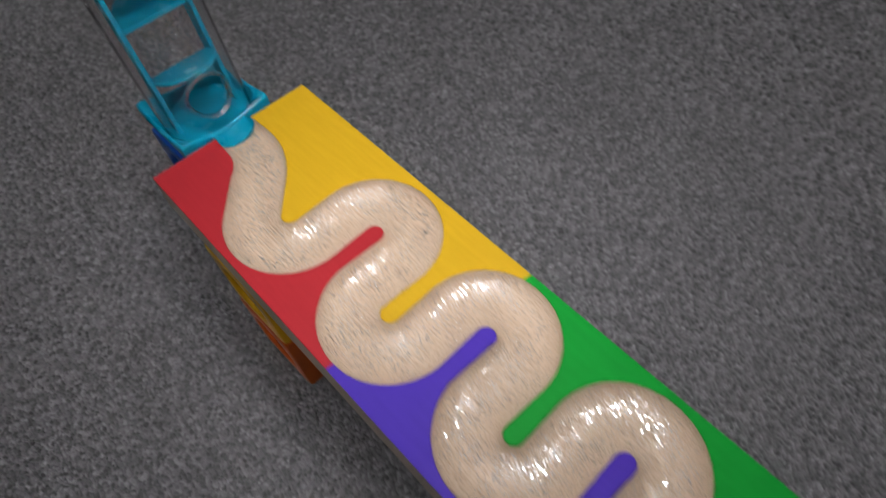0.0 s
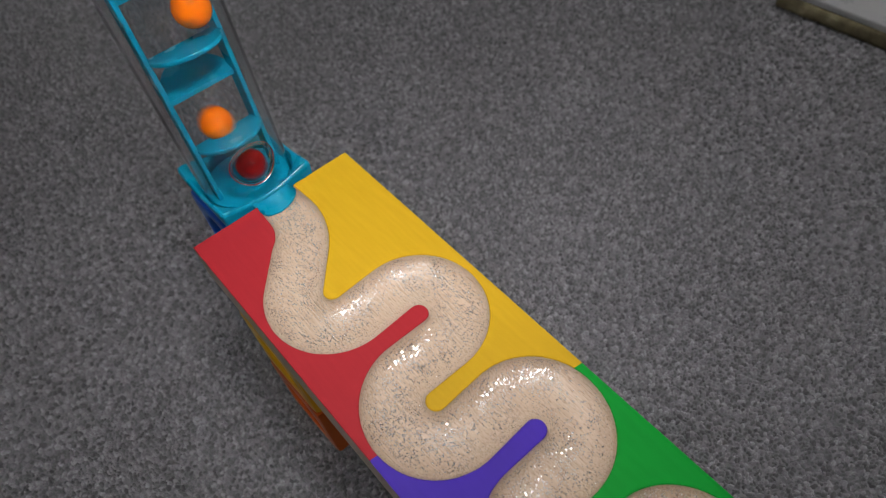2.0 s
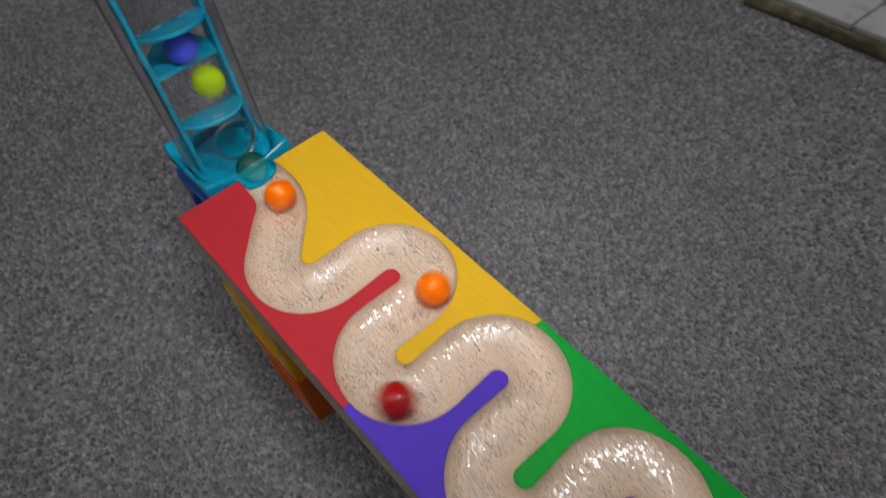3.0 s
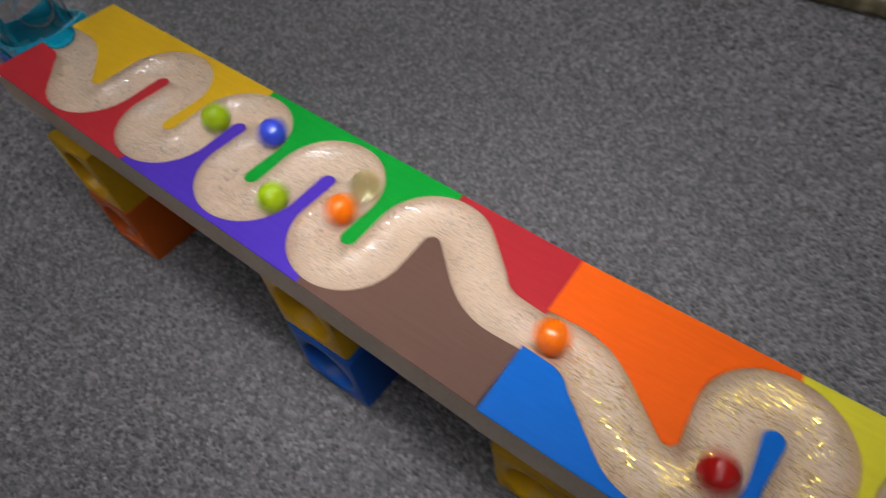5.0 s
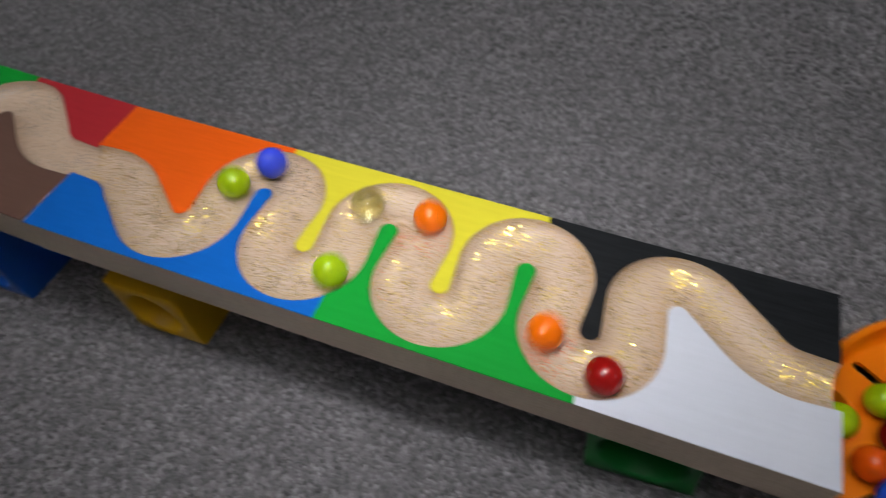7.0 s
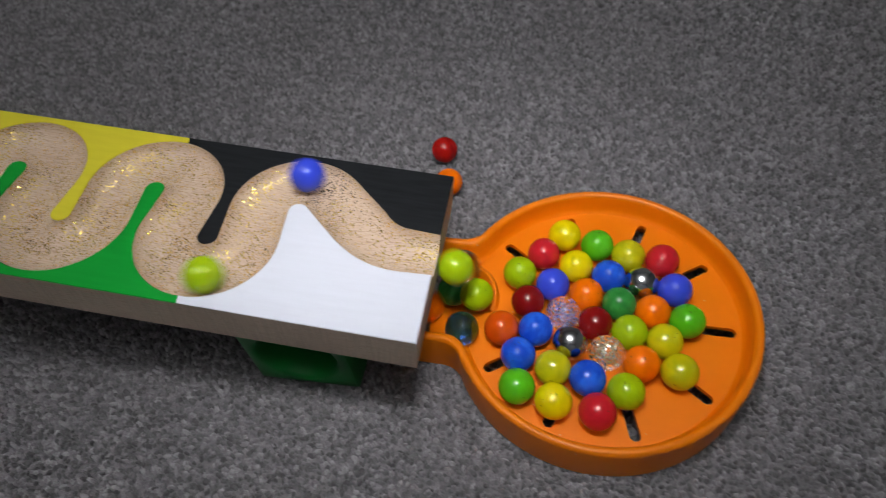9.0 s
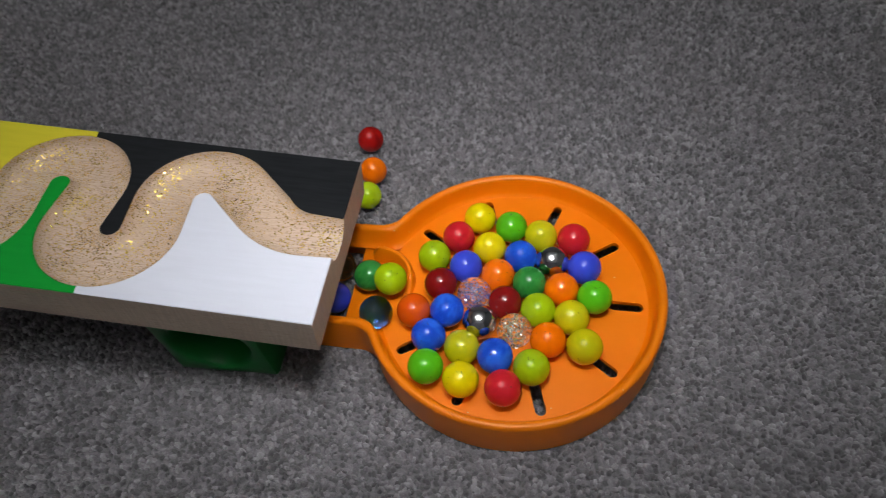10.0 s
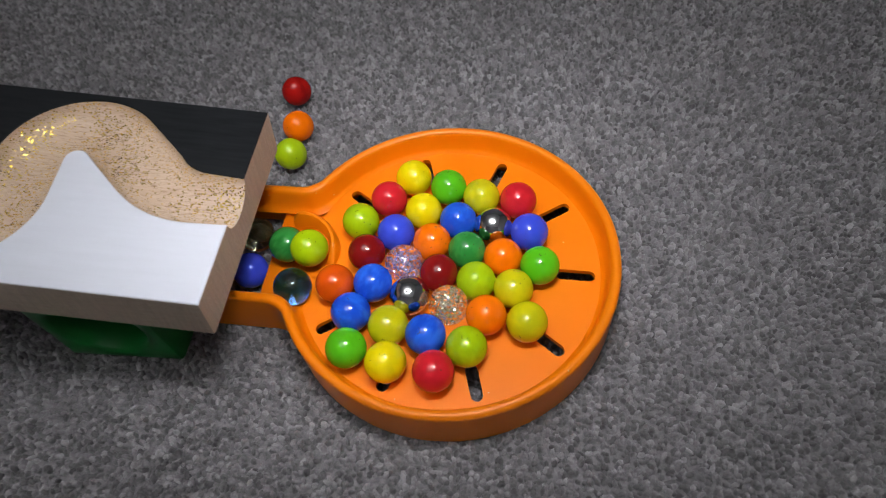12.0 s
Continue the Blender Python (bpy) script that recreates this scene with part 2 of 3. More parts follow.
# ---- the setting ----
def build_room():
    bm = bmesh.new()
    bmesh.ops.create_grid(bm, x_segments=8, y_segments=8, size=2.0)
    floor = part("floor", bm, MAT["carpet"])
    floor.matrix_world = pose(0.4, 0.1, -0.0024)
    tagged(floor, "mottled grey loop-pile carpet covering the floor", "carpet", kind="structure")
    lo, hi, top, thick = (-1.6, -1.9), (2.4, 2.1), 2.4, 0.12
    spans = {
        "wall_north": (lo[0] - thick, hi[1], 0, hi[0] + thick, hi[1] + thick, top),
        "wall_south": (lo[0] - thick, lo[1] - thick, 0, hi[0] + thick, lo[1], top),
        "wall_east": (hi[0], lo[1], 0, hi[0] + thick, hi[1], top),
        "wall_west": (lo[0] - thick, lo[1], 0, lo[0], hi[1], top),
    }
    for name, span in spans.items():
        tagged(part(name, box(*span), MAT["wall"]), "plain dark grey painted wall", "wall", kind="structure")
    tagged(part("ceiling", box(lo[0] - thick, lo[1] - thick, top, hi[0] + thick, hi[1] + thick, top + 0.1), MAT["ceiling"]), "plain white ceiling", "ceiling", kind="structure")
    # bowl and rod: unseen, made up to carry the fill lamp
    light = tagged(new("fill_light_bowl"), "added unseen white bowl uplighter under the ceiling, for fill light", "ceiling light")
    light.matrix_world = pose(*PANEL)
    bowl = [circle(0, 0, z, r, 48) for r, z in ((0.02, -0.05), (0.12, -0.035), (0.19, 0.005), (0.215, 0.06), (0.208, 0.06), (0.184, 0.012), (0.115, -0.025), (0.02, -0.038))]
    sharpen(part("bowl", loft(bowl, caps=True), MAT["ceiling"], light), 50)
    part("rod", loft([circle(0, 0, -0.04, 0.006, 12), circle(0, 0, top - PANEL[2], 0.006, 12)], caps=True), MAT["ceiling"], light)


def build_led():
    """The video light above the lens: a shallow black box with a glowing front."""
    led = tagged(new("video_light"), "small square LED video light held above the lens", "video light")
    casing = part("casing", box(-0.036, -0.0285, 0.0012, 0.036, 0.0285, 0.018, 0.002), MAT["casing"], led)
    # unseen black sleeve, added to narrow the beam and darken the view's corners
    falloff_hood = [[(-a, -b, z), (a, -b, z), (a, b, z), (-a, b, z)] for a, b, z in ((0.036, 0.0285, 0.0012), (0.036, 0.0285, -0.064), (0.0348, 0.0274, -0.064), (0.0348, 0.0274, 0.0008))]
    part("falloff_hood", loft(falloff_hood), MAT["casing"], casing)
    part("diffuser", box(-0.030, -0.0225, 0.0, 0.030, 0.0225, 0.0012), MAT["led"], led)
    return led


def tufts(rng, step, inside):
    """Leaning tufts on a jittered grid: two rings of five corners under a tip, each tuft its own island. Returns corners and triangles."""
    sides, relief = 5, step / 0.0033
    xs, ys = np.meshgrid(np.arange(-0.71, 1.06, step), np.arange(-0.20, 0.65, step), indexing="ij")
    centre = np.stack([xs.ravel(), ys.ravel()], 1) + rng.uniform(-0.42 * step, 0.42 * step, (xs.size, 2))
    centre = centre[inside(centre[:, 0], centre[:, 1])]
    count = len(centre)
    turn = rng.uniform(0, math.tau, count)
    size = rng.uniform(0.46, 0.68, count) * step
    long = rng.uniform(1.0, 1.4, count)
    top = rng.uniform(-0.0010, 0.0010, count) * relief
    lean = rng.normal(0, 0.0007, (count, 2)) * relief
    verts = np.zeros((count, 2 * sides + 1, 3))
    loops = []
    for k in range(sides):
        a, b = size * long * math.cos(k * math.tau / sides), size / long * math.sin(k * math.tau / sides)
        out = np.stack([a * np.cos(turn) - b * np.sin(turn), a * np.sin(turn) + b * np.cos(turn)], 1)
        verts[:, k, :2], verts[:, k, 2] = centre + out, -0.0036 * relief
        verts[:, sides + k, :2], verts[:, sides + k, 2] = centre + lean + out * 0.74, top - 0.0008 * relief
        n = (k + 1) % sides
        loops += [[k, n, sides + n], [k, sides + n, sides + k], [sides + k, sides + n, 2 * sides]]
    verts[:, -1, :2], verts[:, -1, 2] = centre + lean * 1.4, top
    tris = np.arange(count)[:, None, None] * (2 * sides + 1) + np.array(loops)[None]
    return verts.reshape(-1, 3), tris.reshape(-1)


def build_pile():
    """The carpet's loops where the camera passes: fine ones beside the toy, coarser ones further off."""
    rng = np.random.default_rng(7)

    def near(x, y):
        return (x > -0.06) & (y < 0.33 + 0.02 * np.sin(23 * x) + 0.012 * np.sin(61 * x))

    fine, fine_tris = tufts(rng, 0.0022, near)
    far, far_tris = tufts(rng, 0.0033, lambda x, y: ~near(x, y) & ((x < 0.52) | (y < 0.46)))
    verts, tris = np.concatenate([fine, far]), np.concatenate([fine_tris, far_tris + len(fine)])
    data = bpy.data.meshes.new("carpet_pile")
    data.vertices.add(len(verts))
    data.vertices.foreach_set("co", verts.ravel())
    data.loops.add(len(tris))
    data.loops.foreach_set("vertex_index", tris)
    data.polygons.add(len(tris) // 3)
    data.polygons.foreach_set("loop_start", np.arange(len(tris) // 3) * 3)
    data.update(calc_edges=True)
    data.shade_smooth()
    data.materials.append(MAT["carpet"])
    tagged(new("carpet_pile", data), "short mottled grey carpet loops", "carpet pile", kind="stuff")


def build_hearth():
    """A low white-tiled slab with a stained stone edge, beyond the toy."""
    hearth = tagged(new("hearth"), "low white-tiled slab with a stained stone edge on the carpet", "hearth")
    hearth.matrix_world = pose(0.0076, 0.5500, 0, 0, 0, -4.5)
    bm = box(0, 0, 0, 0.80, 0.40, 0.013, 0.003)
    part("stone_edge", bm, MAT["stone"], hearth)
    tile_mesh = None
    for i in range(8):
        for j in range(4):
            if tile_mesh is None:
                ob = part("tile", box(0.0008, 0.0008, 0, 0.0992, 0.0992, 0.006, 0.0012), MAT["tile"], hearth)
                tile_mesh = ob.data
            else:
                ob = new("tile", tile_mesh)
                ob.parent = hearth
            ob.matrix_basis = pose(0.003 + 0.1 * i, 0.002 + 0.1 * j, 0.0132)


# ---- the two wooden planks with a snaking groove ----
WIDTH, THICK, DEEP = 0.0835, 0.0206, 0.0076
PLANK_ONE = pose(0.01719, 0.00276, 0.14735, -1.064, 6.654, 0)
PLANK_TWO = pose(0.36395, 0.00234, 0.10720, -0.858, 6.684, 1.771)
RADIUS = 0.00765  # of a marble


def snake(first, pitch, length, step=0.0008):
    """The groove's centre line: arcs that turn alternately, joined by straight tangents. Returns points, tangents and lengths."""
    arcs = [(0.01336, 0.01628, 0.02672, -1)]
    arcs += [(first + pitch * k, 0.03215 if k % 2 == 0 else 0.05135, 0.01649, 1 if k % 2 == 0 else -1) for k in range(8)]
    arcs += [(length - 0.01336, 0.06722, 0.02672, 1)]
    line = [(0.0, 0.0430), (0.01336, 0.0430)]
    inward = math.pi / 2
    for i, (x, y, r, turn) in enumerate(arcs):
        if i + 1 < len(arcs):
            x1, y1, r1, _ = arcs[i + 1]
            away = math.atan2(y1 - y, x1 - x) - turn * math.acos((r + r1) / math.hypot(x1 - x, y1 - y))
        else:
            away = -math.pi / 2
        sweep = ((away - inward) * turn) % (2 * math.pi)
        count = max(3, int(sweep * r / step))
        line += [(x + r * math.cos(inward + turn * sweep * j / count), y + r * math.sin(inward + turn * sweep * j / count)) for j in range(1, count + 1)]
        if i + 1 < len(arcs):
            inward = away + math.pi
            line.append((x1 + r1 * math.cos(inward), y1 + r1 * math.sin(inward)))
    line.append((length, 0.0405))
    line = np.array(line)
    along = np.r_[0, np.cumsum(np.linalg.norm(np.diff(line, axis=0), axis=1))]
    s = np.linspace(0, along[-1], int(along[-1] / step))
    p = np.stack([np.interp(s, along, line[:, k]) for k in (0, 1)], 1)
    tangent = np.gradient(p, s, axis=0)
    tangent /= np.linalg.norm(tangent, axis=1)[:, None]
    tangent[0] = tangent[-1] = (1, 0)
    return p, tangent, s


LIP = 0.00035


class Track:
    """One plank's groove: its centre line, half width and both lips."""

    def __init__(self, m, first, pitch, length):
        self.m, self.length = m, length
        self.line, heading, self.run = snake(first, pitch, length)
        self.total = float(self.run[-1])
        self.half = 0.01235 - 0.0024 * np.clip(1 - np.minimum(self.run, self.total - self.run) / 0.035, 0, 1) ** 0.8
        self.aside = np.stack([-heading[:, 1], heading[:, 0]], 1)
        self.far_lip = self.line + self.aside * self.half[:, None]
        self.near_lip = self.line - self.aside * self.half[:, None]
        bend = np.gradient(np.unwrap(np.arctan2(heading[:, 1], heading[:, 0])), self.run)
        window = int(0.022 / (self.run[1] - self.run[0]))
        self.swing = -5.6e-5 * np.convolve(bend, np.ones(window) / window)[: len(bend)]  # how far a marble rides out of the middle


UPPER = Track(PLANK_ONE, 0.0600, 0.03246, 0.3482)
LOWER = Track(PLANK_TWO, 0.0624, 0.03146, 0.3430)


def groove_mesh(track):
    """The round-bottomed channel, from lip to lip."""
    shape = [math.sin(math.pi / 2 * k / 9) for k in range(-9, 10)]
    rings = []
    for (x, y), (nx, ny), half in zip(track.line, track.aside, track.half):
        rings.append([(x + nx * half * u, y + ny * half * u, -LIP - (DEEP - LIP) * math.sqrt(max(0, 1 - u * u))) for u in shape])
    bm = loft(rings, closed=False)
    if sum(f.normal.z for f in bm.faces) < 0:
        bmesh.ops.reverse_faces(bm, faces=bm.faces[:])
    return bm


def body_mesh(track):
    """Sides, ends and underside of a plank; the ends show the groove's profile."""
    c = 0.0009
    ends = []
    for x, out, k in ((0.0, -1, 0), (track.length, 1, -1)):
        y0, half = track.line[k][1], track.half[k]
        notch = [(y0 + half * math.sin(math.pi / 2 * j / 9), -LIP - (DEEP - LIP) * math.cos(math.pi / 2 * j / 9)) for j in range(-9, 10)]
        outline = [(0.0, -LIP)] + notch + [(WIDTH, -LIP), (WIDTH, -THICK + c), (WIDTH - c, -THICK), (c, -THICK), (0.0, -THICK + c)]
        ends.append([(x, y, z) for y, z in outline])
    bm = bmesh.new()
    a, b = ([bm.verts.new(p) for p in ring] for ring in ends)
    count = len(a)
    for i in range(20, count):
        j = (i + 1) % count
        bm.faces.new((a[i], a[j], b[j], b[i]))
    bm.faces.new(a)
    bm.faces.new(b[::-1])
    bmesh.ops.recalc_face_normals(bm, faces=bm.faces[:])
    return bm


def panel_mesh(outline, joints):
    """A coat of paint over one outline: flat top, softly rounded over at the groove and the plank's edge, butted at its joints."""
    from_edge = 0.0004
    pts = [Vector(p) for p in outline]
    area = sum(a.x * b.y - b.x * a.y for a, b in zip(pts, pts[1:] + pts[:1]))
    if area < 0:
        pts, joints = pts[::-1], joints[::-1]
    count = len(pts)
    inner = []
    for i, p in enumerate(pts):
        before, after = (p - pts[i - 1]), (pts[(i + 1) % count] - p)
        n1, n2 = Vector((-before.y, before.x)).normalized(), Vector((-after.y, after.x)).normalized()
        n = n1 + n2
        n = n.normalized() / max(0.5, math.sqrt(max(0.01, (1 + n1.dot(n2)) / 2))) if n.length > 1e-6 else n1
        if joints[i]:
            n = Vector((0, 1 if p.y < WIDTH / 2 else -1)) if i and (p.y < 1e-6 or p.y > WIDTH - 1e-6) else Vector((0, 0))
        inner.append(p + n * from_edge)
    bm = bmesh.new()
    low = [bm.verts.new((p.x, p.y, -LIP)) for p in pts]
    high = [bm.verts.new((p.x, p.y, 0)) for p in inner]
    for i in range(count):
        j = (i + 1) % count
        bm.faces.new((low[i], low[j], high[j], high[i]))
    from mathutils.geometry import tessellate_polygon
    for tri in tessellate_polygon([[Vector((p.x, p.y, 0)) for p in inner]]):
        corner = [high[k] for k in tri]
        if (corner[1].co - corner[0].co).cross(corner[2].co - corner[0].co).z < 0:
            corner.reverse()
        try:
            bm.faces.new(corner)
        except ValueError:
            pass
    return bm


def side_panels(lip, edge_y, bounds, length):
    """Outlines of the coats along one side, cut at the bounds."""
    ends = [0]
    for x in bounds:
        near = np.where(abs(lip[:, 1] - edge_y) < 0.017)[0]
        ends.append(int(near[np.argmin(abs(lip[near, 0] - x))]))
    ends.append(len(lip) - 1)
    xs = [0.0, *bounds, length]
    for k in range(len(xs) - 1):
        i, j = ends[k], ends[k + 1]
        chain = [tuple(p) for p in lip[i : j + 1 : 2]]
        if tuple(lip[j]) != chain[-1]:
            chain.append(tuple(lip[j]))
        outline = chain + [(xs[k + 1], edge_y), (xs[k], edge_y)]
        joints = [False] * len(outline)
        joints[-2] = joints[len(chain) - 1] = k + 2 < len(xs)
        joints[-1] = joints[0] = k > 0
        yield outline, joints


def build_plank(label, track, near, near_at, far, far_at, glitter, glitter_label):
    plank = tagged(new("track_plank"), label, "marble track", "marble track planks")
    plank.matrix_world = track.m
    part("body", body_mesh(track), MAT["wood"], plank, "bare beech sides")
    channel = part("groove", groove_mesh(track), MAT[glitter], plank, glitter_label, smooth=True)
    for lip, edge, names, bounds in ((track.near_lip, 0.0, near, near_at), (track.far_lip, WIDTH, far, far_at)):
        for (outline, joints), colour in zip(side_panels(lip, edge, bounds, track.length), names):
            part("painted_panel", panel_mesh(outline, joints), MAT[colour], plank, f"{colour} painted panel".replace("lemon", "lemon-yellow"))
    return plank


# ---- support blocks ----
def block_mesh(w, d, h, hole):
    """A cube-like toy block with a round hole from front to back and rounded edges."""
    count, r = 48, hole
    e = 0.0022

    def ring(radius, y):
        return [(w / 2 + radius * math.cos(2 * math.pi * i / count), y, h / 2 + radius * math.sin(2 * math.pi * i / count)) for i in range(count)]

    def square(inset, y):
        pts = []
        for i in range(count):
            a = 2 * math.pi * i / count
            c, s = math.cos(a), math.sin(a)
            k = 1 / max(abs(c), abs(s))
            pts.append((w / 2 + (w / 2 - inset) * c * k, y, h / 2 + (h / 2 - inset) * s * k))
        return pts

    rings = [ring(r, d / 2), ring(r, 0.0015), ring(r + 0.0006, 0.0005), ring(r + 0.0016, 0.0), square(e, 0.0), square(e * 0.3, e * 0.3), square(0, e), square(0, d - e), square(e * 0.3, d - e * 0.3), square(e, d), ring(r + 0.0016, d), ring(r + 0.0006, d - 0.0005), ring(r, d - 0.0015), ring(r, d / 2)]
    bm = loft(rings)
    bmesh.ops.remove_doubles(bm, verts=bm.verts[:], dist=1e-6)
    bmesh.ops.recalc_face_normals(bm, faces=bm.faces[:])
    return bm


def build_block(colour, words, x, y, z, h=0.0483, turn=0.0, w=0.0483, hole=0.0185):
    ob = part("toy_block", block_mesh(w, 0.0483, h, min(hole, h / 2 - 0.006)), MAT[colour])
    sharpen(ob, 40)
    ob.matrix_world = pose(x, y, z, 0, 0, turn)
    return tagged(ob, words, "toy block", "support blocks")


def build_blocks():
    build_block("block_orange", "burnt-orange plastic toy block with a round hole on the carpet", 0.0185, 0.0030, 0.0, turn=0.5)
    build_block("block_yellow", "yellow plastic toy block stacked on an orange block", 0.0172, 0.0038, 0.0483, turn=0.5)
    build_block("block_yellow", "half-height yellow block wedged under the upper plank", 0.0146, 0.0200, 0.0966, h=0.0242, turn=0.5)
    build_block("block_blue", "blue plastic toy block with a round hole on the carpet", 0.2262, 0.0050, 0.0)
    build_block("block_yellow", "yellow plastic toy block stacked on a blue block", 0.2235, 0.0062, 0.0483)
    build_block("block_yellow", "yellow plastic toy block with a round hole on the carpet", 0.3575, 0.0122, 0.0, h=0.0450, turn=1.0, w=0.0470)
    build_block("block_yellow", "half-height yellow block hidden under the lower plank", 0.3540, 0.0280, 0.0450, h=0.0365, turn=1.0)
    build_block("block_green", "dark green plastic toy block with round hole under plank", 0.6190, 0.0178, 0.0, h=0.0505, turn=2.4)
    for z, h in ((0.0, 0.0341), (0.0341, 0.0483), (0.0824, 0.0483)):
        build_block("block_blue", "dark blue plastic toy block in the stack under the tube", -0.0378, 0.0205, z, h=h)


# ---- the clear tube with its ladder of shelves ----
AXIS = (-0.0128, 0.0452)
FOOT, TUBE_R, TUBE_TOP, CUP = 0.1365, 0.0222, 0.48, 0.1307


def build_tower():
    tower = tagged(new("marble_tower"), "clear marble drop tube with cyan shelves in a square cyan cup", "marble tower")
    tower.matrix_world = pose(AXIS[0], AXIS[1], CUP)
    # square cup with a round well: raised corners, and a rim that dips between them
    count = 128
    side, high = 0.0246, 0.0172

    def square(s, z, dip=0.0):
        pts = []
        for i in range(count):
            a = 2 * math.pi * i / count
            c, n = math.cos(a), math.sin(a)
            k = min(1 / max(abs(c), abs(n)), 1.385)
            drop = dip * max(0.0, 1 - ((k - 1) / 0.385)) ** 1.3
            pts.append((s * c * k, s * n * k, z - drop))
        return pts

    cup = loft([square(0.0212, 0.0005), square(0.0220, 0.0), square(0.0241, 0.008), square(side, high - 0.002, 0.0030), square(side - 0.0004, high - 0.0005, 0.0034), square(side - 0.0012, high, 0.0035),
                square(side - 0.0020, high - 0.0005, 0.0035), circle(0, 0, high - 0.0055, 0.0236, count), circle(0, 0, high - 0.0075, 0.0230, count), circle(0, 0, 0.004, 0.0224, count)], caps=True)
    cup = sharpen(part("cup", cup, MAT["cyan"], tower), 50)
    # spout: a short trough that carries the marbles from the rim into the groove
    rings = []
    for x, lip, deep in ((0.0236, 0.0136, 0.0008), (0.0262, 0.0139, 0.0022), (0.0300, 0.0150, 0.0051), (0.0335, 0.0160, 0.0069)):
        arc = [math.pi * q / 16 for q in range(17)]
        inner = [(x, -0.0094 * math.cos(a), lip - deep * math.sin(a)) for a in arc]
        outer = [(x, -0.0098 * math.cos(a), lip - 0.0003 - (deep + 0.0003) * math.sin(a)) for a in arc]
        rings.append(inner + outer[::-1])
    sharpen(part("spout", loft(rings, caps=True), MAT["cyan"], cup), 50)
    # tube: outer and inner skin with a round outlet low on the side of the track
    base, top, hole_z, hole_r = FOOT - CUP, TUBE_TOP - CUP, 0.0311, 0.0100
    bm = bmesh.new()
    steps = 72
    levels = [base + 0.0013 * k for k in range(30)] + [base + 0.039 + (top - base - 0.039) * k / 10 for k in range(11)]
    for radius, flip in ((TUBE_R, False), (TUBE_R - 0.0012, True)):
        rows = [[bm.verts.new(p) for p in circle(0, 0, z, radius, steps)] for z in levels]
        for a, b in zip(rows, rows[1:]):
            for i in range(steps):
                j = (i + 1) % steps
                mid = (a[i].co + a[j].co + b[i].co + b[j].co) / 4
                if mid.x > 0 and math.hypot(mid.y, mid.z - hole_z) < hole_r:
                    continue
                face = (a[i], a[j], b[j], b[i])
                bm.faces.new(face[::-1] if flip else face)
    tube = part("tube", bm, MAT["tube"], tower, "clear acrylic tube", smooth=True)
    tube.visible_shadow = False
    # thick rim round the outlet, following the tube's wall
    rings = []
    for k in range(48):
        a = 2 * math.pi * k / 48
        y, z = 0.0104 * math.cos(a), hole_z + 0.0104 * math.sin(a)
        x = math.sqrt(TUBE_R**2 - y * y)
        rings.append([(x + 0.0011 * math.cos(b), y + 0.0009 * math.sin(b) * math.cos(a), z + 0.0009 * math.sin(b) * math.sin(a)) for b in [2 * math.pi * q / 10 for q in range(10)]])
    rings.append(rings[0])
    part("outlet_rim", loft(rings), MAT["rim"], tube, "clear rim round the outlet", smooth=True)
    for y in (-0.0166, 0.0160):
        part("rail", box(-0.0045, y - 0.0011, base, 0.0045, y + 0.0011, top, 0.0005), MAT["cyan"], tower)
    # half-round shelves, alternately towards the track and away from it
    for k in range(14):
        way = 1 if k % 2 == 0 else -1
        z = 0.0388 + 0.0460 * (k // 2) + (0.0265 if k % 2 else 0.0)
        arc = [(way * 0.0195 * math.sin(math.pi * q / 18), -0.0166 * math.cos(math.pi * q / 18)) for q in range(19)]
        arc = [(way * -0.0015, -0.0162)] + arc + [(way * -0.0015, 0.0162)]
        rings = [[(x * f, y * f, z + d + 0.22 * way * x) for x, y in arc] for f, d in ((0.97, -0.0022), (1.0, -0.0016), (1.0, -0.0004), (0.98, 0.0))]
        sharpen(part("shelf", loft(rings, caps=True), MAT["cyan"], tower), 50)
    part("well_floor", loft([circle(0, 0, base + 0.0005, 0.0205, 40), circle(0.0, 0, base + 0.0035, 0.0205, 40)], caps=True), MAT["cyan"], tower)
    return tower


# ---- the round catching tray ----
TRAY = (0.7710, 0.0666)
TRAY_R, RIM_Z, PAN_Z = 0.0675, 0.0240, 0.0135


